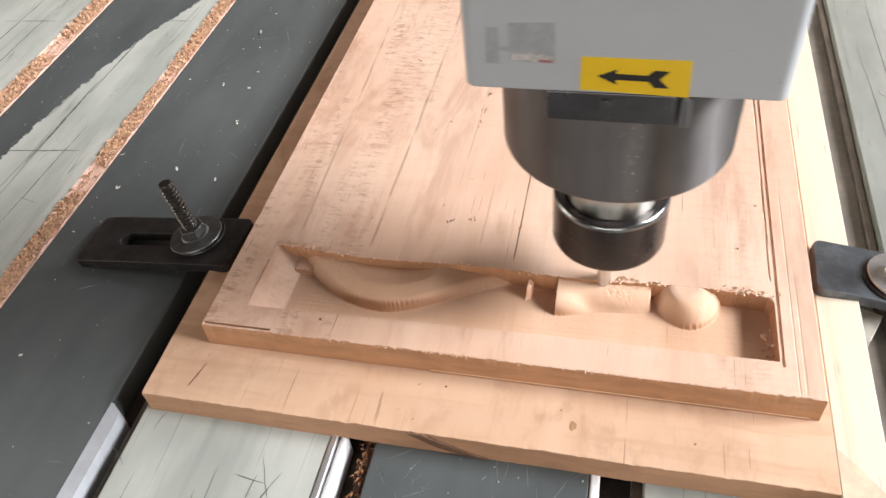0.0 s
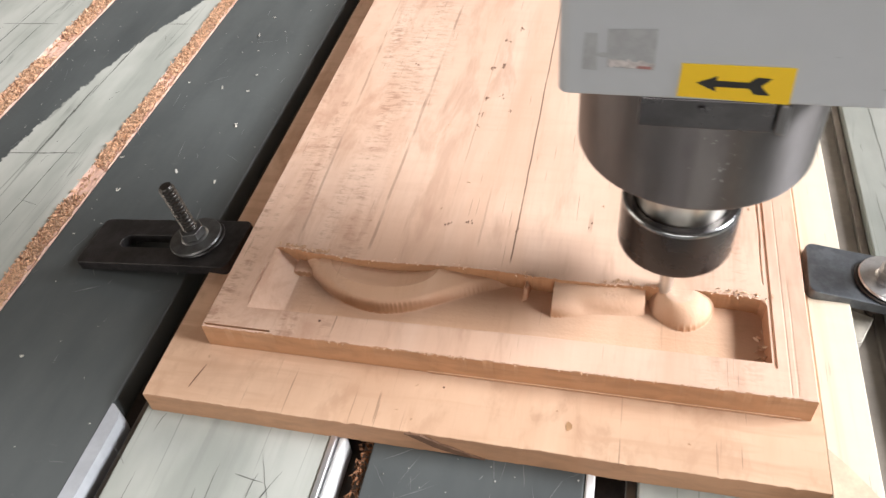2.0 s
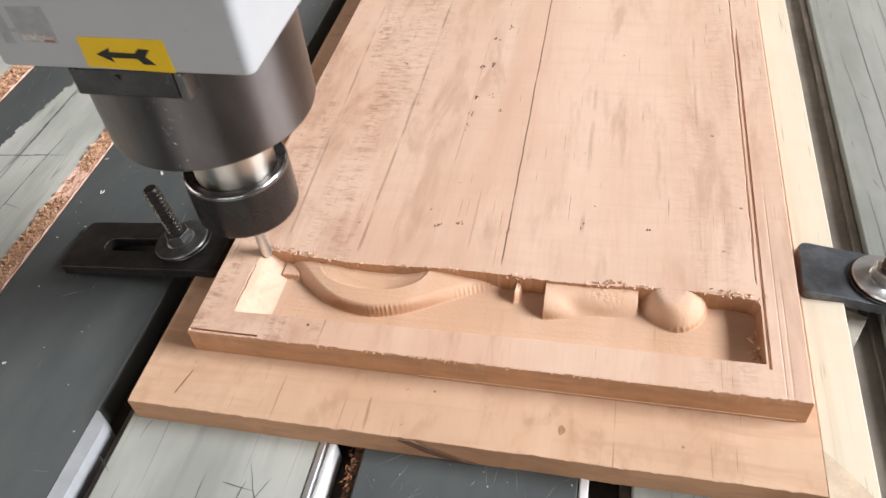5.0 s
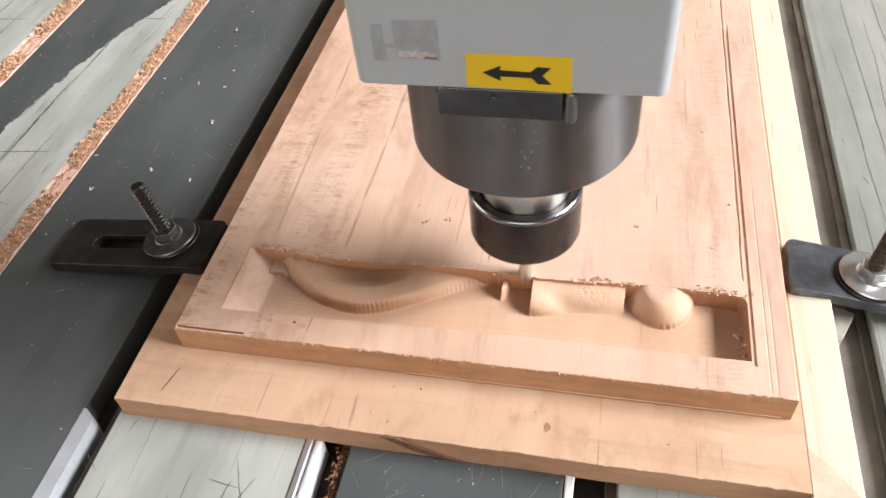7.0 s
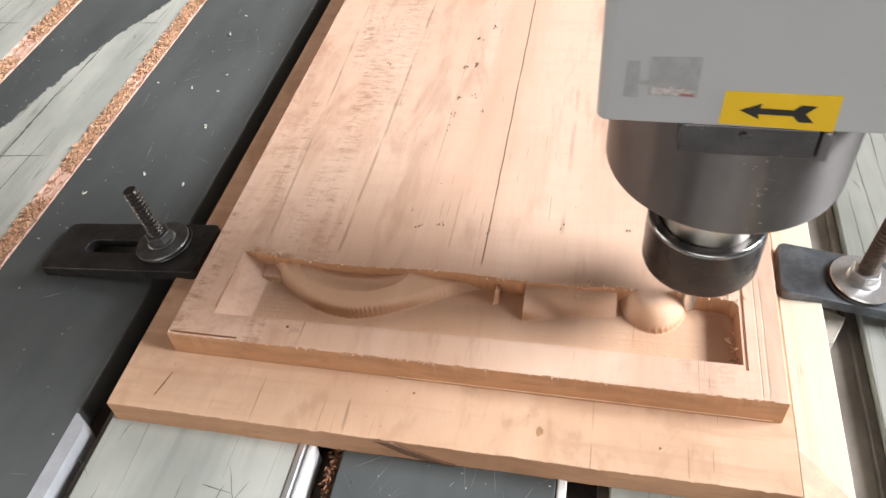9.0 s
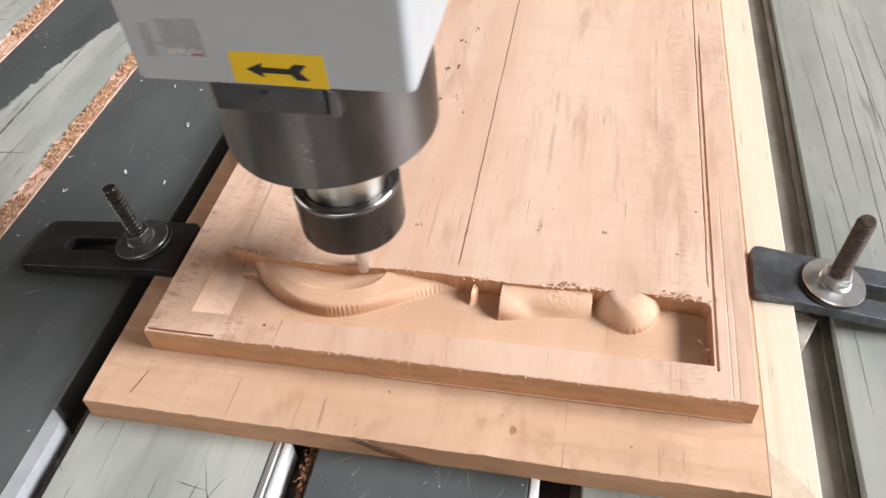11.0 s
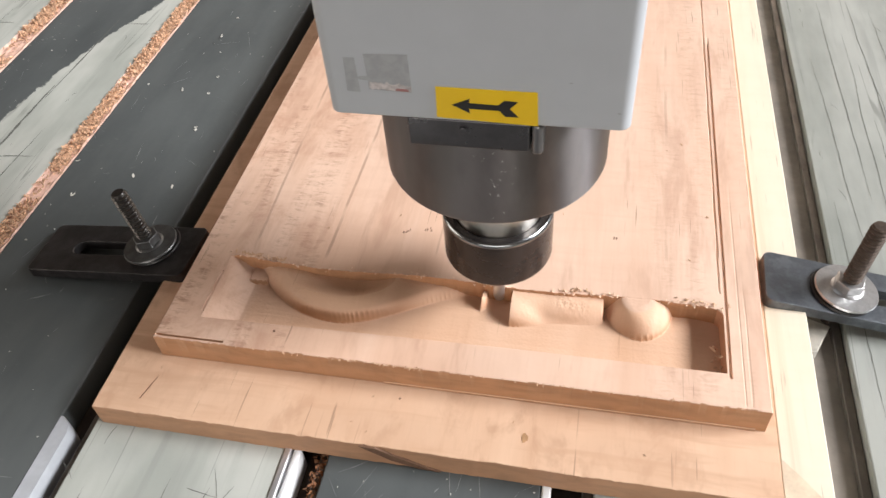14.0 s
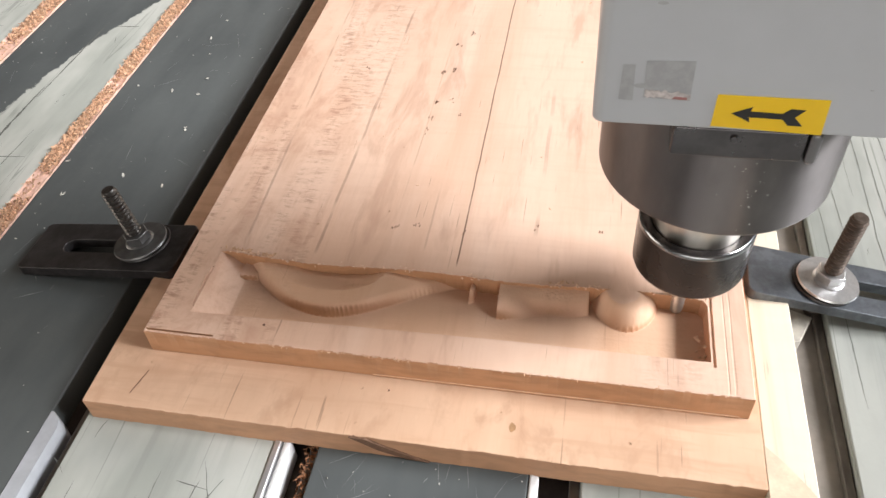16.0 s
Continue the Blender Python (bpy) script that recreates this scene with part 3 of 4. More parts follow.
    # routed lines beside the pocket
    for c, w, depth, ya, yb in ((0.2360, 0.00045, 0.0009, 0.0132, 0.2560), (0.2338, 0.00034, 0.0006, 0.056, 0.330),
                                (0.2408, 0.00022, 0.00018, 0.001, 0.120), (0.2432, 0.00020, 0.00016, 0.001, 0.060)):
        line = (np.abs(x - c - 0.00008 * value_noise(y * 90, y * 0, 5)) < w) & (y > ya) & (y < yb) & ~inside
        z = np.where(line, z - depth, z)
    z = np.where((np.abs(x - LEFT + 0.0005 - 0.0003 * value_noise(y * 260, y * 0, 8)) < 0.00030) & (y > 0.0160) & (y < 0.0400), z - 0.0006, z)
    z = np.where((y > 0.0010) & (y < 0.0018) & (x > 0.0005) & (x < 0.0315), z - 0.0012, z)
    return z


def panel():
    """The upper board: a fine mesh where it is carved, coarse elsewhere."""
    length = 0.90
    xs = np.concatenate([[0, 0.0004], np.arange(0.0012, 0.0150, 0.0012), np.arange(0.0152, 0.2446, 0.00032), np.arange(0.2455, 0.2492, 0.0012), [0.2496, 0.25]])
    ys = np.concatenate([[0, 0.0004, 0.0009, 0.0011, 0.0017, 0.0019], np.arange(0.003, 0.0126, 0.0010), np.arange(0.0126, 0.0496, 0.00032), [0.0498, 0.04992, 0.0500, 0.0504, 0.0508, 0.0512, 0.0520, 0.0528], np.arange(0.054, 0.10, 0.004), np.arange(0.10, length, 0.012), [length]])
    gx, gy = np.meshgrid(xs, ys, indexing="ij")
    # let a row of the mesh follow the back edge of the pocket
    ragged = 0.00022 * value_noise(gx * 400, gx * 0, 6) + 0.00018 * value_noise(gx * 1100, gx * 0, 7)
    shift = back_edge(gx) - 0.0500
    fade = step(gy, 0.020, 0.045) * (1 - step(gy, 0.055, 0.100))
    flat_y = gy + shift * fade
    z = relief(gx, flat_y)
    gy = flat_y + ragged * step(flat_y, back_edge(gx) - 0.0016, back_edge(gx)) * fade
    # ragged front arris
    nick = np.clip(value_noise(gx * 500, gy * 0, 11), 0, 1) * 0.0006 + np.clip(value_noise(gx * 1700, gy * 0, 12) - 0.3, 0, 1) * 0.0006
    z = np.where(gy < 0.0003, z - 0.0002 - nick, z)
    rim = (gx < 0.0002) | (gx > 0.2498)
    z = np.where(rim, z - 0.0004, z)
    nx, ny = gx.shape
    verts = np.stack([gx, gy, z], -1).reshape(-1, 3).tolist()
    idx = np.arange(nx * ny).reshape(nx, ny)
    a, b, c, d = idx[:-1, :-1], idx[1:, :-1], idx[1:, 1:], idx[:-1, 1:]
    faces = np.stack([a, b, c, d], -1).reshape(-1, 4).tolist()
    # sides and underside
    loop = list(idx[:, 0]) + list(idx[-1, 1:]) + list(idx[-2::-1, -1]) + list(idx[0, -2:0:-1])
    low = len(verts)
    for i in loop:
        x, y, _ = verts[i]
        verts.append((x, y, BASE_TOP + 0.0002))
    n = len(loop)
    for i in range(n):
        faces.append((int(loop[i]), low + i, low + (i + 1) % n, int(loop[(i + 1) % n])))
    faces.append(tuple(low + i for i in reversed(range(n))))
    me = bpy.data.meshes.new("carved_panel")
    me.from_pydata(verts, [], faces)
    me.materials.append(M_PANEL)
    for p in me.polygons[: (nx - 1) * (ny - 1)]:
        p.use_smooth = True
    me.set_sharp_from_angle(angle=radians(42))
    ob = new("carved_panel", me)
    tagged(ob, "pinkish hardwood panel with a half-carved baluster pocket on the base board", "wood panel")
    part("lip", box(0.10, 0.2465, -0.0004, 0.001, BASE_TOP + 0.0001, BASE_TOP + 0.0012, 0.0003), M_PANEL, ob, "thin sawn lip along the lower front edge")
    # a few dark flecks of broken grain
    rng = random.Random(5)
    bm = bmesh.new()
    for cx, cy, n in ((0.094, 0.207, 5), (0.100, 0.208, 5), (0.095, 0.177, 6), (0.103, 0.178, 3), (0.095, 0.162, 3), (0.0955, 0.150, 3), (0.094, 0.0755, 5),
                      (0.104, 0.077, 4), (0.048, 0.206, 3), (0.105, 0.25, 4), (0.098, 0.236, 4), (0.160, 0.082, 2), (0.190, 0.084, 2), (0.110, 0.165, 3), (0.1275, 0.074, 3)):
        for _ in range(n):
            x, y = cx + rng.gauss(0, 0.0008), cy + rng.gauss(0, 0.0010)
            w, h = rng.uniform(0.0002, 0.00042), rng.uniform(0.0004, 0.0010)
            prism([(x - w, y - h * 0.7), (x + w * 0.4, y - h), (x + w, y + h * 0.6), (x - w * 0.3, y + h)], TOP - 0.0006, TOP + 0.00018, 0, bm)
    part("worm_hole", turned([(0.0002, -0.0006), (0.0006, -0.0004), (0.0006, 0.00018), (0.0002, 0.00022)], 10), M_PORE, ob, "small dark hole in the panel", at=Matrix.Translation((0.0513, 0.0099, TOP)))
    part("grain_flecks", bm, M_PORE, ob, "dark flecks of torn grain", False)["kind"] = "stuff"
    return ob


panel()


def base_board():
    length, x0, x1, y0 = 0.93, -0.0188, 0.2545, -0.0290
    bm = box(x0, x1, y0, length, 0.0, BASE_TOP, 0)
    bmesh.ops.bisect_plane(bm, geom=list(bm.verts) + list(bm.edges) + list(bm.faces), plane_co=(0, y0 + 0.0030, 0), plane_no=(0, 1, 0))
    bmesh.ops.subdivide_edges(bm, edges=[e for e in bm.edges if abs(e.verts[0].co.x - e.verts[1].co.x) > 0.1], cuts=180)
    for v in bm.verts:
        if v.co.y < y0 + 0.001:
            s = v.co.x * 300
            v.co.y += 0.00025 * noise.noise((s, 0, v.co.z * 40)) + 0.0004 * noise.noise((v.co.x * 30, 3, 0))
            if v.co.z > 0.006:
                v.co.z -= abs(noise.noise((s * 1.7, 5, 0))) * 0.0005
    edges = [e for e in bm.edges if all(v.co.z > 0.011 and (v.co.y < y0 + 0.002) for v in e.verts)]
    bmesh.ops.bevel(bm, geom=edges, offset=0.0005, segments=2, profile=0.5, affect="EDGES")
    ob = part("base_board", bm, M_BASE)
    tagged(ob, "reddish wooden base board under the carved panel, stained front edge", "wood board")
    part("knot_stain", prism([(0.1605 + 0.0013 * math.cos(a), -0.0165 + (0.0020 + 0.0005 * math.cos(3 * a)) * math.sin(a)) for a in np.linspace(0, 6.28, 13)[:-1]], BASE_TOP - 0.0010, BASE_TOP + 0.00012), M_KNOT, ob, "small brown knot")
    part("nail", turned([(0.0001, -0.0008), (0.0004, -0.0006), (0.00045, 0.00015), (0.0002, 0.0002)], 12), M_STREAK, ob, "small dark nail head", at=Matrix.Translation((0.1083, -0.0064, BASE_TOP)))
    crack = prism([(-0.0002, -0.0225), (0.0001, -0.0226), (0.0016, -0.0170), (0.0032, -0.0105), (0.0029, -0.0108), (0.0012, -0.0165)], BASE_TOP - 0.0010, BASE_TOP + 0.00012)
    part("crack", crack, M_STREAK, ob, "short brown split in the board", False)
    swoosh = prism([(0.097, 0.0120), (0.109, 0.0045), (0.120, 0.0010), (0.129, 0.0004), (0.124, 0.0022), (0.112, 0.0075), (0.1035, 0.0120)], 0, 0.0014)
    for v in swoosh.verts:
        v.co = Vector((v.co.x, -0.0284 - v.co.z, v.co.y))
    bmesh.ops.recalc_face_normals(swoosh, faces=swoosh.faces)
    part("dark_streak", swoosh, M_STREAK, ob, "dark bark streak in the front edge", False)
    return ob


M_STREAK = plain("bark_streak", (0.16, 0.085, 0.05), 0.8, 0, 0.3, 200, 0.2)
M_KNOT = plain("knot_brown", (0.42, 0.24, 0.12), 0.7, 0, 0.2, 300, 0.1)
base_board()
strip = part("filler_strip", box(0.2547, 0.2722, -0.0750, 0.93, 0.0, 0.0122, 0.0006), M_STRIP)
# thin tan sheet: the diagonal shadow on the strip, put in as colour
M_SHADOW_TAN = plain("tan_shadow_tone", (0.69, 0.56, 0.42), 0.85, 0, 0.22, 90, 0.2, 0, 0.2)
part("shadow_patch", prism([(0.2549, -0.0740), (0.2715, -0.0740), (0.2715, -0.0295), (0.2668, -0.0232), (0.2610, -0.0165), (0.2549, -0.0105)], 0.0120, 0.01228), M_SHADOW_TAN, strip, "tan patch painted for the diagonal shadow across the strip", False)
tagged(strip, "pale raw softwood strip lying beside the base board", "wood strip")


# ---- clamps ----
def clamp(name, at, material, bolt_material, washer_material, slot, bolt_at, bolt_height, label, length=0.088, width=0.034, thick=0.0052, lean=0.0):
    """A slotted plate held by a bolt: the plate's tip at x 0, its tail at -length."""
    thing = empty(name, at)
    tagged(thing, label, "clamp", "work clamps")
    s0, s1, hw = slot[0], slot[1], slot[2]

    def rounded(cx, cy, r, a0, a1, n=6):
        return [(cx + r * math.cos(radians(a0 + (a1 - a0) * i / n)), cy + r * math.sin(radians(a0 + (a1 - a0) * i / n))) for i in range(n + 1)]

    w = width / 2
    r = 0.0038
    outer = rounded(-r, -w + r, r, -90, 0) + rounded(-r, w - r, r, 0, 90) + [(-length + 0.002, w), (-length, w - 0.002)] + [(-length, -w + 0.002), (-length + 0.002, -w)]
    inner = rounded(s1, 0, hw, 90, -90, 12) + rounded(s0, 0, hw, -90, -270, 12)
    bm = bmesh.new()
    layers = []
    for z in (0.0, thick):
        lo = [bm.verts.new((x, y, z)) for x, y in outer]
        li = [bm.verts.new((x, y, z)) for x, y in inner]
        es = [bm.edges.new((l[i], l[(i + 1) % len(l)])) for l in (lo, li) for i in range(len(l))]
        bmesh.ops.triangle_fill(bm, use_beauty=True, edges=es)
        layers.append((lo, li))
    for a, b in zip(layers[0], layers[1]):
        n = len(a)
        for i in range(n):
            bm.faces.new((a[i], a[(i + 1) % n], b[(i + 1) % n], b[i]))
    bmesh.ops.recalc_face_normals(bm, faces=bm.faces)
    rim = [e for e in bm.edges if len(e.link_faces) == 2 and all(v.co.z > thick * 0.9 for v in e.verts) and abs(e.calc_face_angle(0)) > 0.8]
    bmesh.ops.bevel(bm, geom=rim, offset=0.0006, segments=2, profile=0.5, affect="EDGES")
    part("plate", bm, material, thing)
    # washer, nut and bolt stand square to the plate
    fix = Matrix.Translation((bolt_at[0], bolt_at[1], thick + 0.0013)) @ pose(0, 0, 0, 0, lean, 0)
    part("washer", turned([(0.0036, 0.0), (0.0132, 0.0), (0.0136, 0.0006), (0.0132, 0.0014), (0.0036, 0.0016)], 48, closed=False), washer_material, thing, at=Matrix.Translation((bolt_at[0], bolt_at[1], thick + 0.0014)))
    # offset black disc in place of the shadow in the gap below the washer
    part("shadow_ring", turned([(0.0036, 0.0), (0.0134, 0.0), (0.0137, 0.0005), (0.0134, 0.0012), (0.0036, 0.0012)], 48, closed=False), M_INK, thing, "black ring painted for the shadow under the washer", at=Matrix.Translation((bolt_at[0] + 0.0011, bolt_at[1] + 0.0004, thick + 0.0001)))
    hexa = [(0.0064 * math.cos(radians(60 * i + 17)), 0.0064 * math.sin(radians(60 * i + 17))) for i in range(6)]
    nut = prism(hexa, 0.0014, 0.0070, 0.0006)
    turned([(0.0068, 0.0012), (0.0072, 0.0018), (0.0066, 0.0024), (0.0058, 0.0028)], 32, nut)
    part("nut", nut, washer_material, thing, at=fix)
    # threaded rod: a helix of rings
    profile, pitch, z = [(0.0029, -0.030)], 0.0022, -0.030
    while z < bolt_height - 0.002:
        profile += [(0.0039, z + pitch * 0.40), (0.0039, z + pitch * 0.54), (0.0032, z + pitch * 0.92), (0.0032, z + pitch)]
        z += pitch
    profile += [(0.0034, bolt_height - 0.0008), (0.0029, bolt_height), (0.0005, bolt_height + 0.0001)]
    part("bolt", mesh_of("bolt", turned(profile, 24), bolt_material, True, 22), bolt_material, thing, at=fix)
    return thing


tilt_l = math.degrees(math.atan2(0.0122, 0.086))
clamp("clamp", pose(-0.0070, 0.0568, 0.0128, 0, -tilt_l, -2.5), M_CLAMP, M_GREY_BOLT, M_DULL_ZINC, (-0.0677, -0.018, 0.0043), (-0.0257, 0.0018), 0.0345,
      "black slotted clamp plate with dark threaded bolt, tail on the bed", length=0.092, width=0.0325, lean=0.0)
clamp("clamp", pose(0.2545, 0.0775, 0.0124, 0, -7.6, 178.0), M_CLAMP_GREY, M_BOLT, M_ZINC, (-0.076, -0.026, 0.0043), (-0.0343, 0.0008), 0.0395,
      "blue-grey slotted clamp plate with bright washer, over the pale strip", width=0.0295, lean=4.3)


M_PIECE = plain("dusty_plate", (0.46, 0.43, 0.38), 0.55, 0.2, 0.3, 150, 0.2)
piece = part("packing_piece", prism([(0.2740, 0.0495), (0.2785, 0.0510), (0.2855, 0.0655), (0.2740, 0.0700)], -0.0070, 0.0006, 0.0004), M_PIECE)
tagged(piece, "small dusty grey packing plate in the slot under a clamp", "metal piece")


# ---- the router head ----
HEAD_Y = 0.0482


def router_head():
    """Its origin is the tip of the bit."""
    head = empty("router_head")
    tagged(head, "grey router head with steel spindle, black nut and slim bit", "router head")
    x0, x1, yf, yb, zb = -0.0434, 0.0442, -0.0413, 0.056, 0.1284
    bm = box(x0, x1, yf, yb, zb, zb + 0.26, 0)
    upright = [e for e in bm.edges if abs(e.verts[0].co.z - e.verts[1].co.z) > 0.1]
    bmesh.ops.bevel(bm, geom=upright, offset=0.0032, segments=6, profile=0.5, affect="EDGES")
    rest = [e for e in bm.edges if all(v.co.z < zb + 0.001 for v in e.verts) and len(e.link_faces) == 2 and e.calc_face_angle(0) > 0.8]
    bmesh.ops.bevel(bm, geom=rest, offset=0.0007, segments=2, profile=0.5, affect="EDGES")
    case = part("housing", bm, M_CASE, head, "light grey enamelled housing")
    part("carriage", box(-0.060, 0.064, 0.0563, 0.14, 0.300, 0.50, 0.004), M_FRAME, head, "grey carriage behind the housing")
    lx, lz = -0.0106, 0.1400

    def flat(name, outline, material, depth, label, parent):
        """A thin sheet on the housing's front; outline in x, z."""
        b = prism([(x, z) for x, z in outline], 0, depth)
        for v in b.verts:
            v.co = Vector((v.co.x, yf - 0.00005 - v.co.z, v.co.y))
        bmesh.ops.reverse_faces(b, faces=b.faces)
        bmesh.ops.recalc_face_normals(b, faces=b.faces)
        return part(name, b, material, parent, label, False)

    label = flat("warning_label", [(lx - 0.0002, lz - 0.0104), (lx + 0.0291, lz - 0.0114), (lx + 0.0287, lz - 0.0001), (lx, lz)], M_YELLOW, 0.00025, "yellow label with a black arrow", case)
    ax, az = lx + 0.0045, lz - 0.0055
    arrow = [(0, 0), (0.0052, -0.0026), (0.0048, -0.0010), (0.0135, -0.0011), (0.0152, -0.0030), (0.0190, -0.0030), (0.0165, -0.0003),
             (0.0188, 0.0022), (0.0150, 0.0024), (0.0132, 0.0007), (0.0048, 0.0009), (0.0052, 0.0024)]
    flat("arrow", [(ax + x, az + z - 0.0002) for x, z in arrow], M_INK, 0.00040, "", label)
    flat("sticker_trace", [(lx - 0.0195, lz - 0.0022), (lx - 0.0070, lz - 0.0026), (lx - 0.0072, lz + 0.0098), (lx - 0.0198, lz + 0.0094)], M_RESIDUE, 0.00008, "faded grey square left by a removed sticker", case)
    flat("sticker_trace", [(lx - 0.0262, lz - 0.0032), (lx - 0.0222, lz - 0.0034), (lx - 0.0226, lz + 0.0080), (lx - 0.0258, lz + 0.0080)], M_RESIDUE, 0.00006, "faint grey bar of old print", case)
    rng = random.Random(8)
    edge = [(lx - 0.0192 + 0.0122 * i / 14, lz - 0.0016 - 0.0006 * rng.random() - 0.0005 * i / 14) for i in range(15)]
    back = [(lx - 0.0070 - 0.0122 * i / 14, lz - 0.0002 + 0.0011 * rng.random() - 0.0005 * (1 - i / 14)) for i in range(15)]
    flat("torn_label", edge + back, M_SCAR, 0.0002, "torn white strip with a red trace", case)
    red = [(x, z) for x, z in [(lx - 0.0118, lz - 0.0021), (lx - 0.0078, lz - 0.0023), (lx - 0.0080, lz - 0.0015), (lx - 0.0112, lz - 0.0013)]]
    flat("red_trace", red, M_RED, 0.0003, "dull red smear", case)
    for cx, cz, w in ((-0.031, 0.1415, 0.0022), (0.027, 0.1435, 0.0005), (0.0405, 0.1345, 0.0006), (-0.0285, 0.166, 0.0014)):
        flat("scuff", [(cx + w * math.cos(a), cz + 0.35 * w * math.sin(a)) for a in np.linspace(0, 6.28, 9)[:-1]], M_RESIDUE, 0.00006, "", case)
    # spindle body, shaft, nut and bit
    body = turned([(0.0150, 0.0852), (0.0383, 0.0852), (0.0392, 0.0856), (0.0395, 0.0865), (0.0395, 0.1290)], 128)
    part("spindle_body", body, M_STEEL, head, "brushed steel spindle cylinder")
    part("shaft", turned([(0.0168, 0.0500), (0.0168, 0.0625), (0.0172, 0.0632), (0.0172, 0.0870)], 64), M_SHAFT, head, "bright steel shaft")
    nut = turned([(0.0040, 0.0310), (0.0150, 0.0310), (0.0190, 0.0320), (0.0214, 0.0338), (0.0219, 0.0352), (0.0219, 0.0552), (0.0216, 0.0565), (0.0207, 0.0569),
                  (0.0180, 0.0566), (0.0174, 0.0556), (0.0168, 0.0554)], 96)
    n = part("collet_nut", nut, M_NUT, head, "black collet nut")
    # the rim's highlight, built as a ring of lighter metal
    part("nut_rim", turned([(0.02192, 0.0550), (0.02192, 0.0557), (0.0218, 0.0565), (0.0211, 0.05705)], 96, closed=False), M_RIM, n, "bright ring for the highlight on the nut's rim")
    bit = turned([(0.0004, 0.0), (0.0013, 0.0004), (0.0022, 0.0016), (0.0026, 0.0030), (0.0028, 0.0060), (0.0028, 0.0340)], 32)
    part("router_bit", bit, M_BIT, head, "slim pale steel bit")
    # clamping bracket under the housing
    br = part("bracket", box(-0.0203, 0.0162, -0.0406, -0.030, 0.1178, 0.1282, 0.0008), M_BRACKET, head, "dark steel clamping bracket")
    part("bracket_end", box(0.0166, 0.0200, -0.0412, -0.030, 0.1174, 0.1282, 0.0012), M_LUG, br, "bright worn end lug")
    part("screw", turned([(0.0008, -0.0015), (0.0011, -0.001), (0.0011, 0.0006), (0.0006, 0.0008)], 16), M_BRACKET, br, at=pose(-0.0035, -0.0409, 0.1250, 90, 0, 0))
    # a few dust specks on the steel
    pts = []
    for _ in range(20):
        a, z = math.radians(rng.gauss(-84, 5)), rng.uniform(0.088, 0.117)
        pts.append((0.0395 * math.cos(a), 0.0395 * math.sin(a), z))
    dust = scatter("dust_specks", pts, M_SPECK, 0.0005, 0.00035, 0.00015, 3, 0.1, 1.5)
    dust.parent = n.parent
    dust["label"], dust["kind"] = "pale dust specks on the spindle", "stuff"
    return head


M_RED = plain("dull_red", (0.33, 0.15, 0.14), 0.5, 0, 0.2, 300, 0.1)
HEAD = router_head()


# ---- shavings and dust ----
def slot_fill():
    rng = random.Random(11)
    for n, (a, b, lo, hi, gaps) in enumerate(((-0.1370, -0.1252, -0.03, 0.62, ((0.094, 0.128), (0.205, 0.222))), (-0.2438, -0.2277, 0.10, 0.62, ((0.228, 0.262),)),
                                              (-0.3448, -0.3332, 0.20, 0.70, ()))):
        bm = bmesh.new()
        ny, nx = int((hi - lo) / 0.003), 9
        rows = [[bm.verts.new((a + 0.0004 + (b - a - 0.0008) * i / nx, lo + (hi - lo) * j / ny,
                               -0.0007 + 0.0012 * noise.noise((i * 0.7, j * 0.45, n)) + (0.0010 if i in (0, nx) else 0))) for i in range(nx + 1)] for j in range(ny + 1)]
        for r, s in zip(rows, rows[1:]):
            for i in range(nx):
                bm.faces.new((r[i], r[i + 1], s[i + 1], s[i]))
        geo = bmesh.ops.extrude_face_region(bm, geom=list(bm.faces))["geom"]
        for v in geo:
            if isinstance(v, bmesh.types.BMVert):
                v.co.z = -0.012
        bmesh.ops.recalc_face_normals(bm, faces=bm.faces)
        d = part("sawdust_bed", bm, M_DUST)
        tagged(d, "packed pink wood dust filling a bed slot", "sawdust", kind="stuff")
        pts = []
        for _ in range(int(14500 * (hi - lo))):
            y = rng.uniform(lo, hi)
            if any(g0 + 0.004 * rng.gauss(0, 1) < y < g1 + 0.004 * rng.gauss(0, 1) for g0, g1 in gaps) and rng.random() < 0.93:
                continue
            x = a + (b - a) * min(0.92, max(0.08, rng.gauss(0.5, 0.22)))
            pts.append((x, y, 0.0000 + 0.0016 * rng.random()))
        s = scatter("wood_shavings", pts, M_CHIP, 0.0026, 0.0009, 0.00025, 20 + n, 0.5, 0.5)
        tagged(s, "loose golden wood shavings heaped in a bed slot", "wood shavings", kind="stuff")
    pts = [(rng.gauss(0.0805, 0.0018), rng.uniform(-0.066, -0.026), rng.uniform(-0.007, -0.002)) for _ in range(420)]
    s = scatter("wood_shavings", pts, M_BROWN_CHIP, 0.0022, 0.0009, 0.00025, 31, 0.5, 0.6)
    tagged(s, "brown shavings caught in the slot before the base board", "wood shavings", kind="stuff")
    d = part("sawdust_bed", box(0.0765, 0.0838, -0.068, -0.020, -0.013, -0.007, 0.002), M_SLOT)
    tagged(d, "dark clotted dust in the slot", "sawdust", kind="stuff")


slot_fill()


M_SCRATCH = plain("grey_scratch", (0.24, 0.25, 0.255), 0.6, 0, 0.4, 120, 0.1)


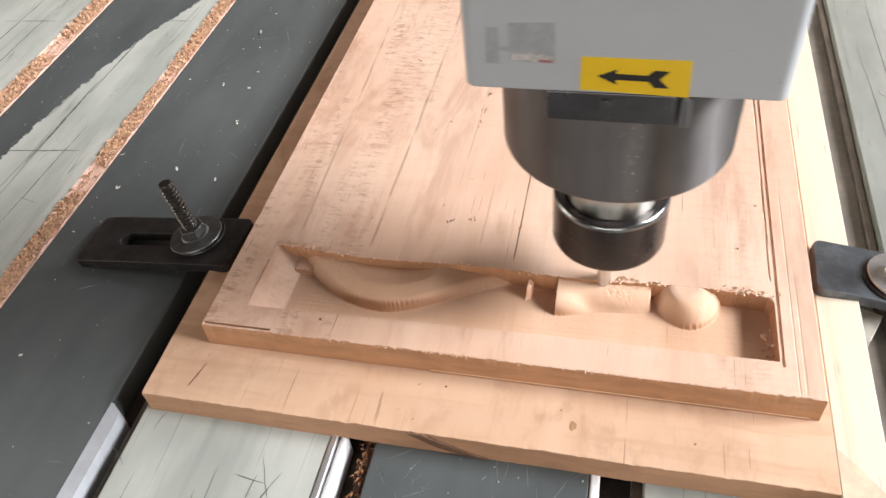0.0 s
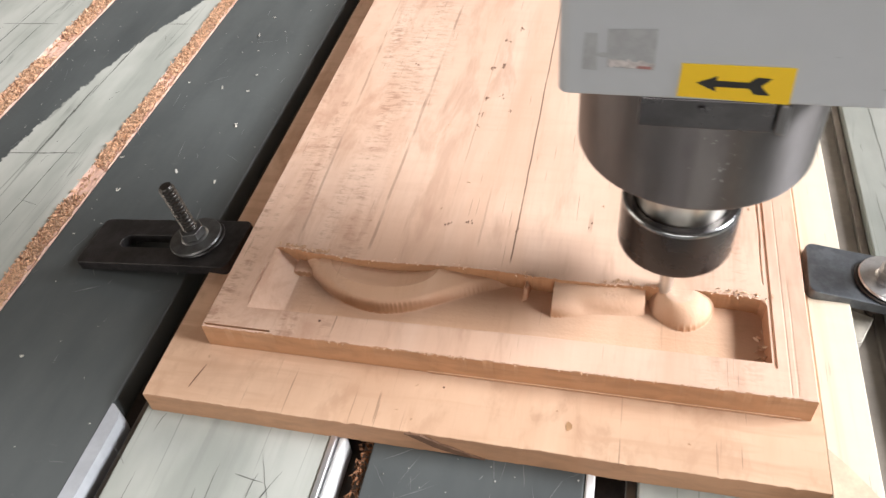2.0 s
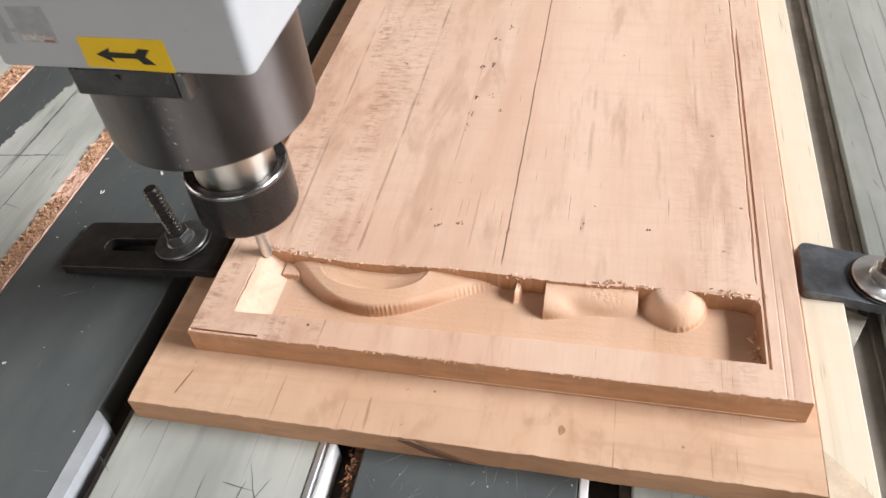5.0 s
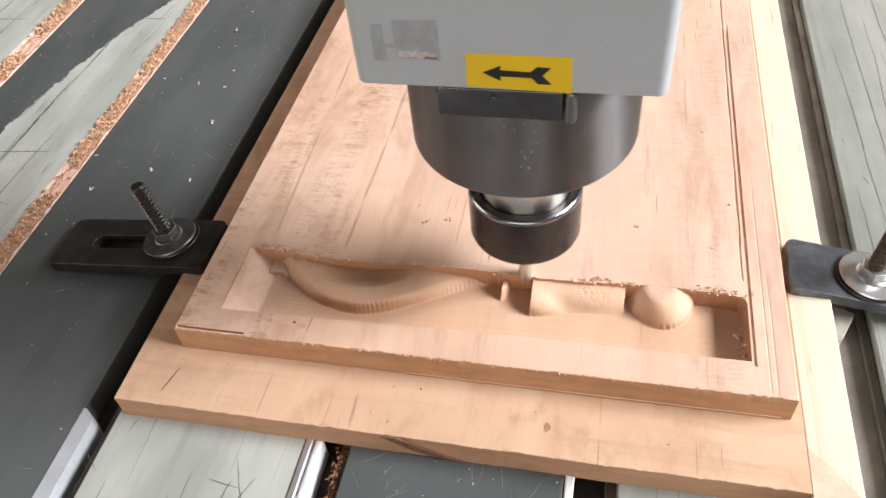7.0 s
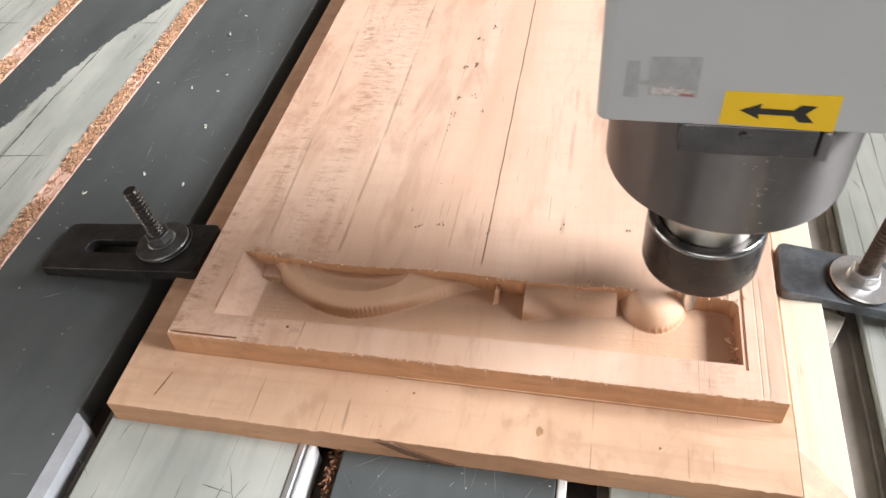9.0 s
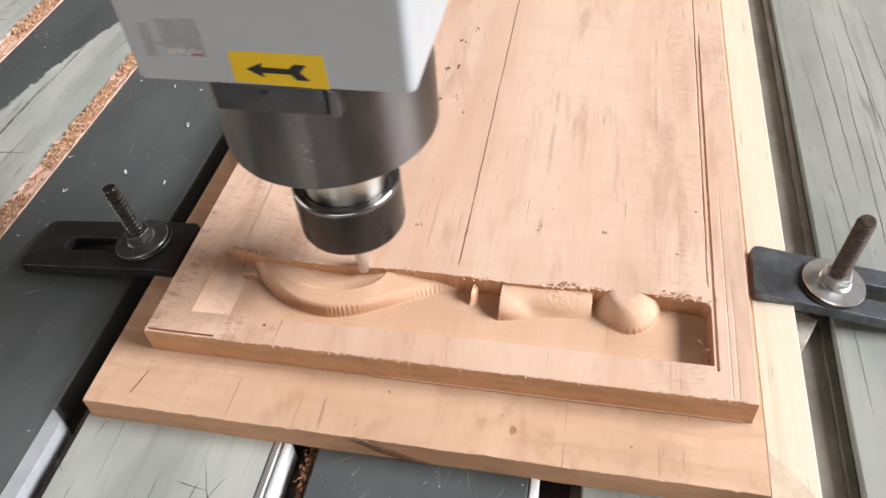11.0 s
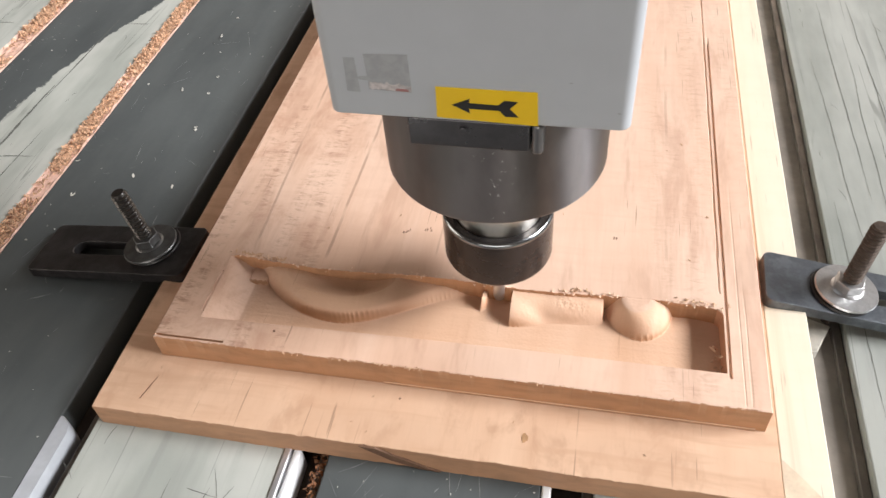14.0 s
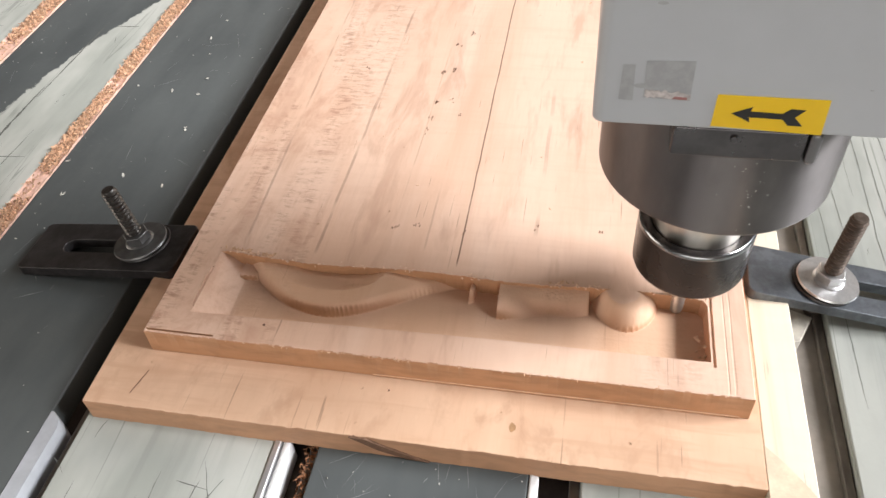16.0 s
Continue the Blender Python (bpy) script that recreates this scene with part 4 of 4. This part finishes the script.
def hair_line(bm, rng, x, y, length, angle, width=0.00014, wander=0.0006):
    """A thin crooked line lying on a slat."""
    n = max(3, int(length / 0.003))
    a = radians(angle)
    dx, dy = math.cos(a), math.sin(a)
    left, right, off = [], [], 0.0
    for i in range(n + 1):
        s = i / n
        off += rng.gauss(0, wander * 0.6)
        w = width * (0.25 + math.sin(math.pi * s)) * rng.uniform(0.5, 1.3)
        px, py = x + dx * length * s - dy * off, y + dy * length * s + dx * off
        left.append(bm.verts.new((px - dy * w, py + dx * w, 0.0001)))
        right.append(bm.verts.new((px + dy * w, py - dx * w, 0.0001)))
    for i in range(n):
        bm.faces.new((right[i], right[i + 1], left[i + 1], left[i]))


def crumbs():
    rng = random.Random(21)
    # torn fibres along the back edge of the pocket
    pts = []
    for c, spread, n in ((0.030, 0.006, 26), (0.046, 0.006, 10), (0.075, 0.012, 12), (0.110, 0.010, 14), (0.136, 0.003, 16), (0.174, 0.009, 22), (0.188, 0.003, 12), (0.221, 0.006, 24), (0.231, 0.002, 7)):
        for _ in range(n):
            x = min(0.234, rng.gauss(c, spread))
            pts.append((x, float(back_edge(np.array(x))) + rng.gauss(0.0004, 0.0007), TOP + rng.uniform(-0.0004, 0.0004)))
    for _ in range(4):
        y = rng.uniform(0.034, 0.048)
        pts.append((rng.gauss(0.1478, 0.0002), y, 0.0150 + 0.0075 * math.sin(min(1, (y - 0.033) / 0.0135) * 1.57)))
    for _ in range(5):
        pts.append((rng.gauss(0.1358, 0.0003), rng.uniform(0.045, 0.048), 0.0215))
    s = scatter("torn_fibres", pts, M_FIBRE, 0.0012, 0.0006, 0.0003, 41, 0.6, 0.4)
    tagged(s, "torn wood fibres along the edge of the pocket", "wood fibres", kind="stuff")
    pts = []
    for c, spread, n in ((0.0245, 0.003, 16), (0.0330, 0.004, 14), (0.0400, 0.003, 12), (0.176, 0.006, 9), (0.2235, 0.006, 10)):
        for _ in range(n):
            x = rng.gauss(c, spread)
            pts.append((x, float(back_edge(np.array(x))) + rng.uniform(0.0006, 0.0026), TOP + 0.0003))
    s = scatter("splinters", pts, M_CRUMB, 0.0019, 0.0007, 0.00025, 48, 0.5, 0.3)
    tagged(s, "raised pale splinters torn up behind the pocket", "splinters", kind="stuff")
    # chips on the pocket floor and on its right wall
    pts = []
    for _ in range(26):
        up = rng.random() ** 2
        pts.append((0.2338 - 0.005 * (1 - up) * rng.random(), rng.uniform(0.018, 0.034), 0.0142 + 0.009 * up))
    s = scatter("wood_crumbs", pts, M_FIBRE, 0.0026, 0.0011, 0.0004, 43, 0.6, 0.9)
    tagged(s, "small pale crumbs on the pocket floor", "wood crumbs", kind="stuff")
    # fuzz on the front arris
    pts = []
    for _ in range(70):
        x = rng.uniform(0.02, 0.249) if rng.random() < 0.7 else rng.gauss(0.105, 0.008)
        pts.append((x, rng.gauss(-0.0001, 0.00025), TOP - 0.0002))
    s = scatter("edge_fuzz", pts, M_CRUMB, 0.0012, 0.0005, 0.0002, 44, 0.8, 0.9)
    tagged(s, "frayed fibres on the panel's front edge", "wood fibres", kind="stuff")
    # specks on the slats, the base board and the panel
    pts = []
    for _ in range(40):
        x = rng.uniform(-0.126, -0.040)
        pts.append((x, rng.uniform(-0.08, 0.36), 0.0002))
    for _ in range(18):
        pts.append((rng.uniform(0.086, 0.167), rng.uniform(-0.06, -0.030), 0.0002))
    for _ in range(40):
        pts.append((rng.uniform(-0.23, -0.19), rng.uniform(0.10, 0.35), 0.0002))
    s = scatter("dust_specks", pts, M_SPECK, 0.0008, 0.0005, 0.0002, 45, 0.3, 0.25)
    tagged(s, "pale specks of dust scattered on the dark slats", "dust", kind="stuff")
    bm = bmesh.new()
    for x0, x1, y0, y1, count, long_ in ((-0.019, 0.061, -0.090, -0.033, 9, 0.016), (0.295, 0.379, -0.05, 0.40, 16, 0.012), (-0.340, -0.257, 0.14, 0.42, 14, 0.03), (-0.205, -0.150, 0.05, 0.34, 16, 0.02)):
        for _ in range(count):
            hair_line(bm, rng, rng.uniform(x0, x1), rng.uniform(y0, y1), long_ * rng.uniform(0.15, 1.1), 90 + rng.gauss(-4, 22 if rng.random() < 0.75 else 70))
    for x, y, length, angle, width in ((-0.1805, 0.120, 0.085, 88.5, 0.0007), (-0.1775, 0.190, 0.100, 88.0, 0.0005), (-0.2050, 0.1280, 0.055, 7, 0.0004), (-0.1660, 0.2835, 0.018, 4, 0.0004),
                                       (-0.3020, 0.2760, 0.046, 4, 0.0004), (-0.1640, 0.06, 0.10, 88, 0.0003), (-0.2900, 0.20, 0.16, 89, 0.0004), (-0.2700, 0.18, 0.12, 89, 0.0003), (0.0400, -0.070, 0.024, 68, 0.0002), (0.0300, -0.052, 0.014, -8, 0.00022),
                                       (0.0480, -0.062, 0.022, 116, 0.00014)):
        hair_line(bm, rng, x, y, length, angle, width, 0.0002)
    for x, y, length in ((0.3010, 0.02, 0.13), (0.3085, 0.11, 0.17), (0.3125, -0.03, 0.10), (0.3170, 0.15, 0.20), (0.3235, 0.03, 0.28), (0.3310, 0.10, 0.12), (0.3360, 0.20, 0.16),
                         (0.3430, 0.06, 0.22), (0.3500, 0.16, 0.18), (0.3580, 0.08, 0.20), (-0.0120, -0.088, 0.030), (0.0220, -0.075, 0.026)):
        hair_line(bm, rng, x, y, length, 90.5 + rng.gauss(0, 0.6), 0.00016, 0.00022)
    s = part("dark_marks", bm, M_MARK, smooth=False)
    tagged(s, "dark hairline cracks and scratches on the bare slats", "scratches", kind="stuff")
    bm = bmesh.new()
    for x0, x1, y0, y1, count in ((-0.126, -0.040, -0.10, 0.36, 46), (0.086, 0.167, -0.075, -0.031, 34), (-0.232, -0.200, 0.08, 0.34, 12)):
        for _ in range(count):
            hair_line(bm, rng, rng.uniform(x0, x1), rng.uniform(y0, y1), rng.uniform(0.002, 0.020), rng.gauss(70, 38), rng.uniform(0.00006, 0.00015), 0.0003)
    s = part("pale_scratches", bm, M_SCRATCH, smooth=False)
    tagged(s, "fine grey scratches in the coat of the dark slats", "scratches", kind="stuff")
    pts = [(x, y, 0.0002) for x, y in ((-0.085, 0.298), (-0.087, 0.272), (-0.069, 0.206), (-0.062, 0.169), (-0.0625, 0.171), (-0.088, 0.208), (-0.114, 0.212), (-0.070, 0.224),
                                       (-0.121, 0.133), (-0.080, 0.253), (-0.110, 0.105), (-0.1085, 0.1045), (-0.116, 0.068), (-0.054, 0.118), (-0.081, 0.124), (-0.096, -0.012))]
    s = scatter("wood_flakes", pts, M_FLAKE, 0.0027, 0.0011, 0.0003, 47, 0.6, 0.15)
    tagged(s, "larger pale flakes lying on the dark slat", "wood flakes", kind="stuff")
    pts = []
    for _ in range(7):
        pts.append((rng.uniform(-0.01, 0.25), rng.uniform(-0.027, -0.006), BASE_TOP + 0.0001))
    for _ in range(24):
        pts.append((rng.uniform(0.01, 0.245), rng.uniform(0.055, 0.33), TOP + 0.0001))
    s = scatter("wood_crumbs", pts, M_CRUMB, 0.0011, 0.0006, 0.0002, 46, 0.6, 0.4)
    tagged(s, "a few loose crumbs on the boards", "wood crumbs", kind="stuff")


crumbs()


# ---- what moves ----
def motions():
    """The head runs along x and follows the relief in z."""
    walk(HEAD, [(t, pose(x, HEAD_Y, z)) for t, x, z in HEAD_ROWS])


motions()
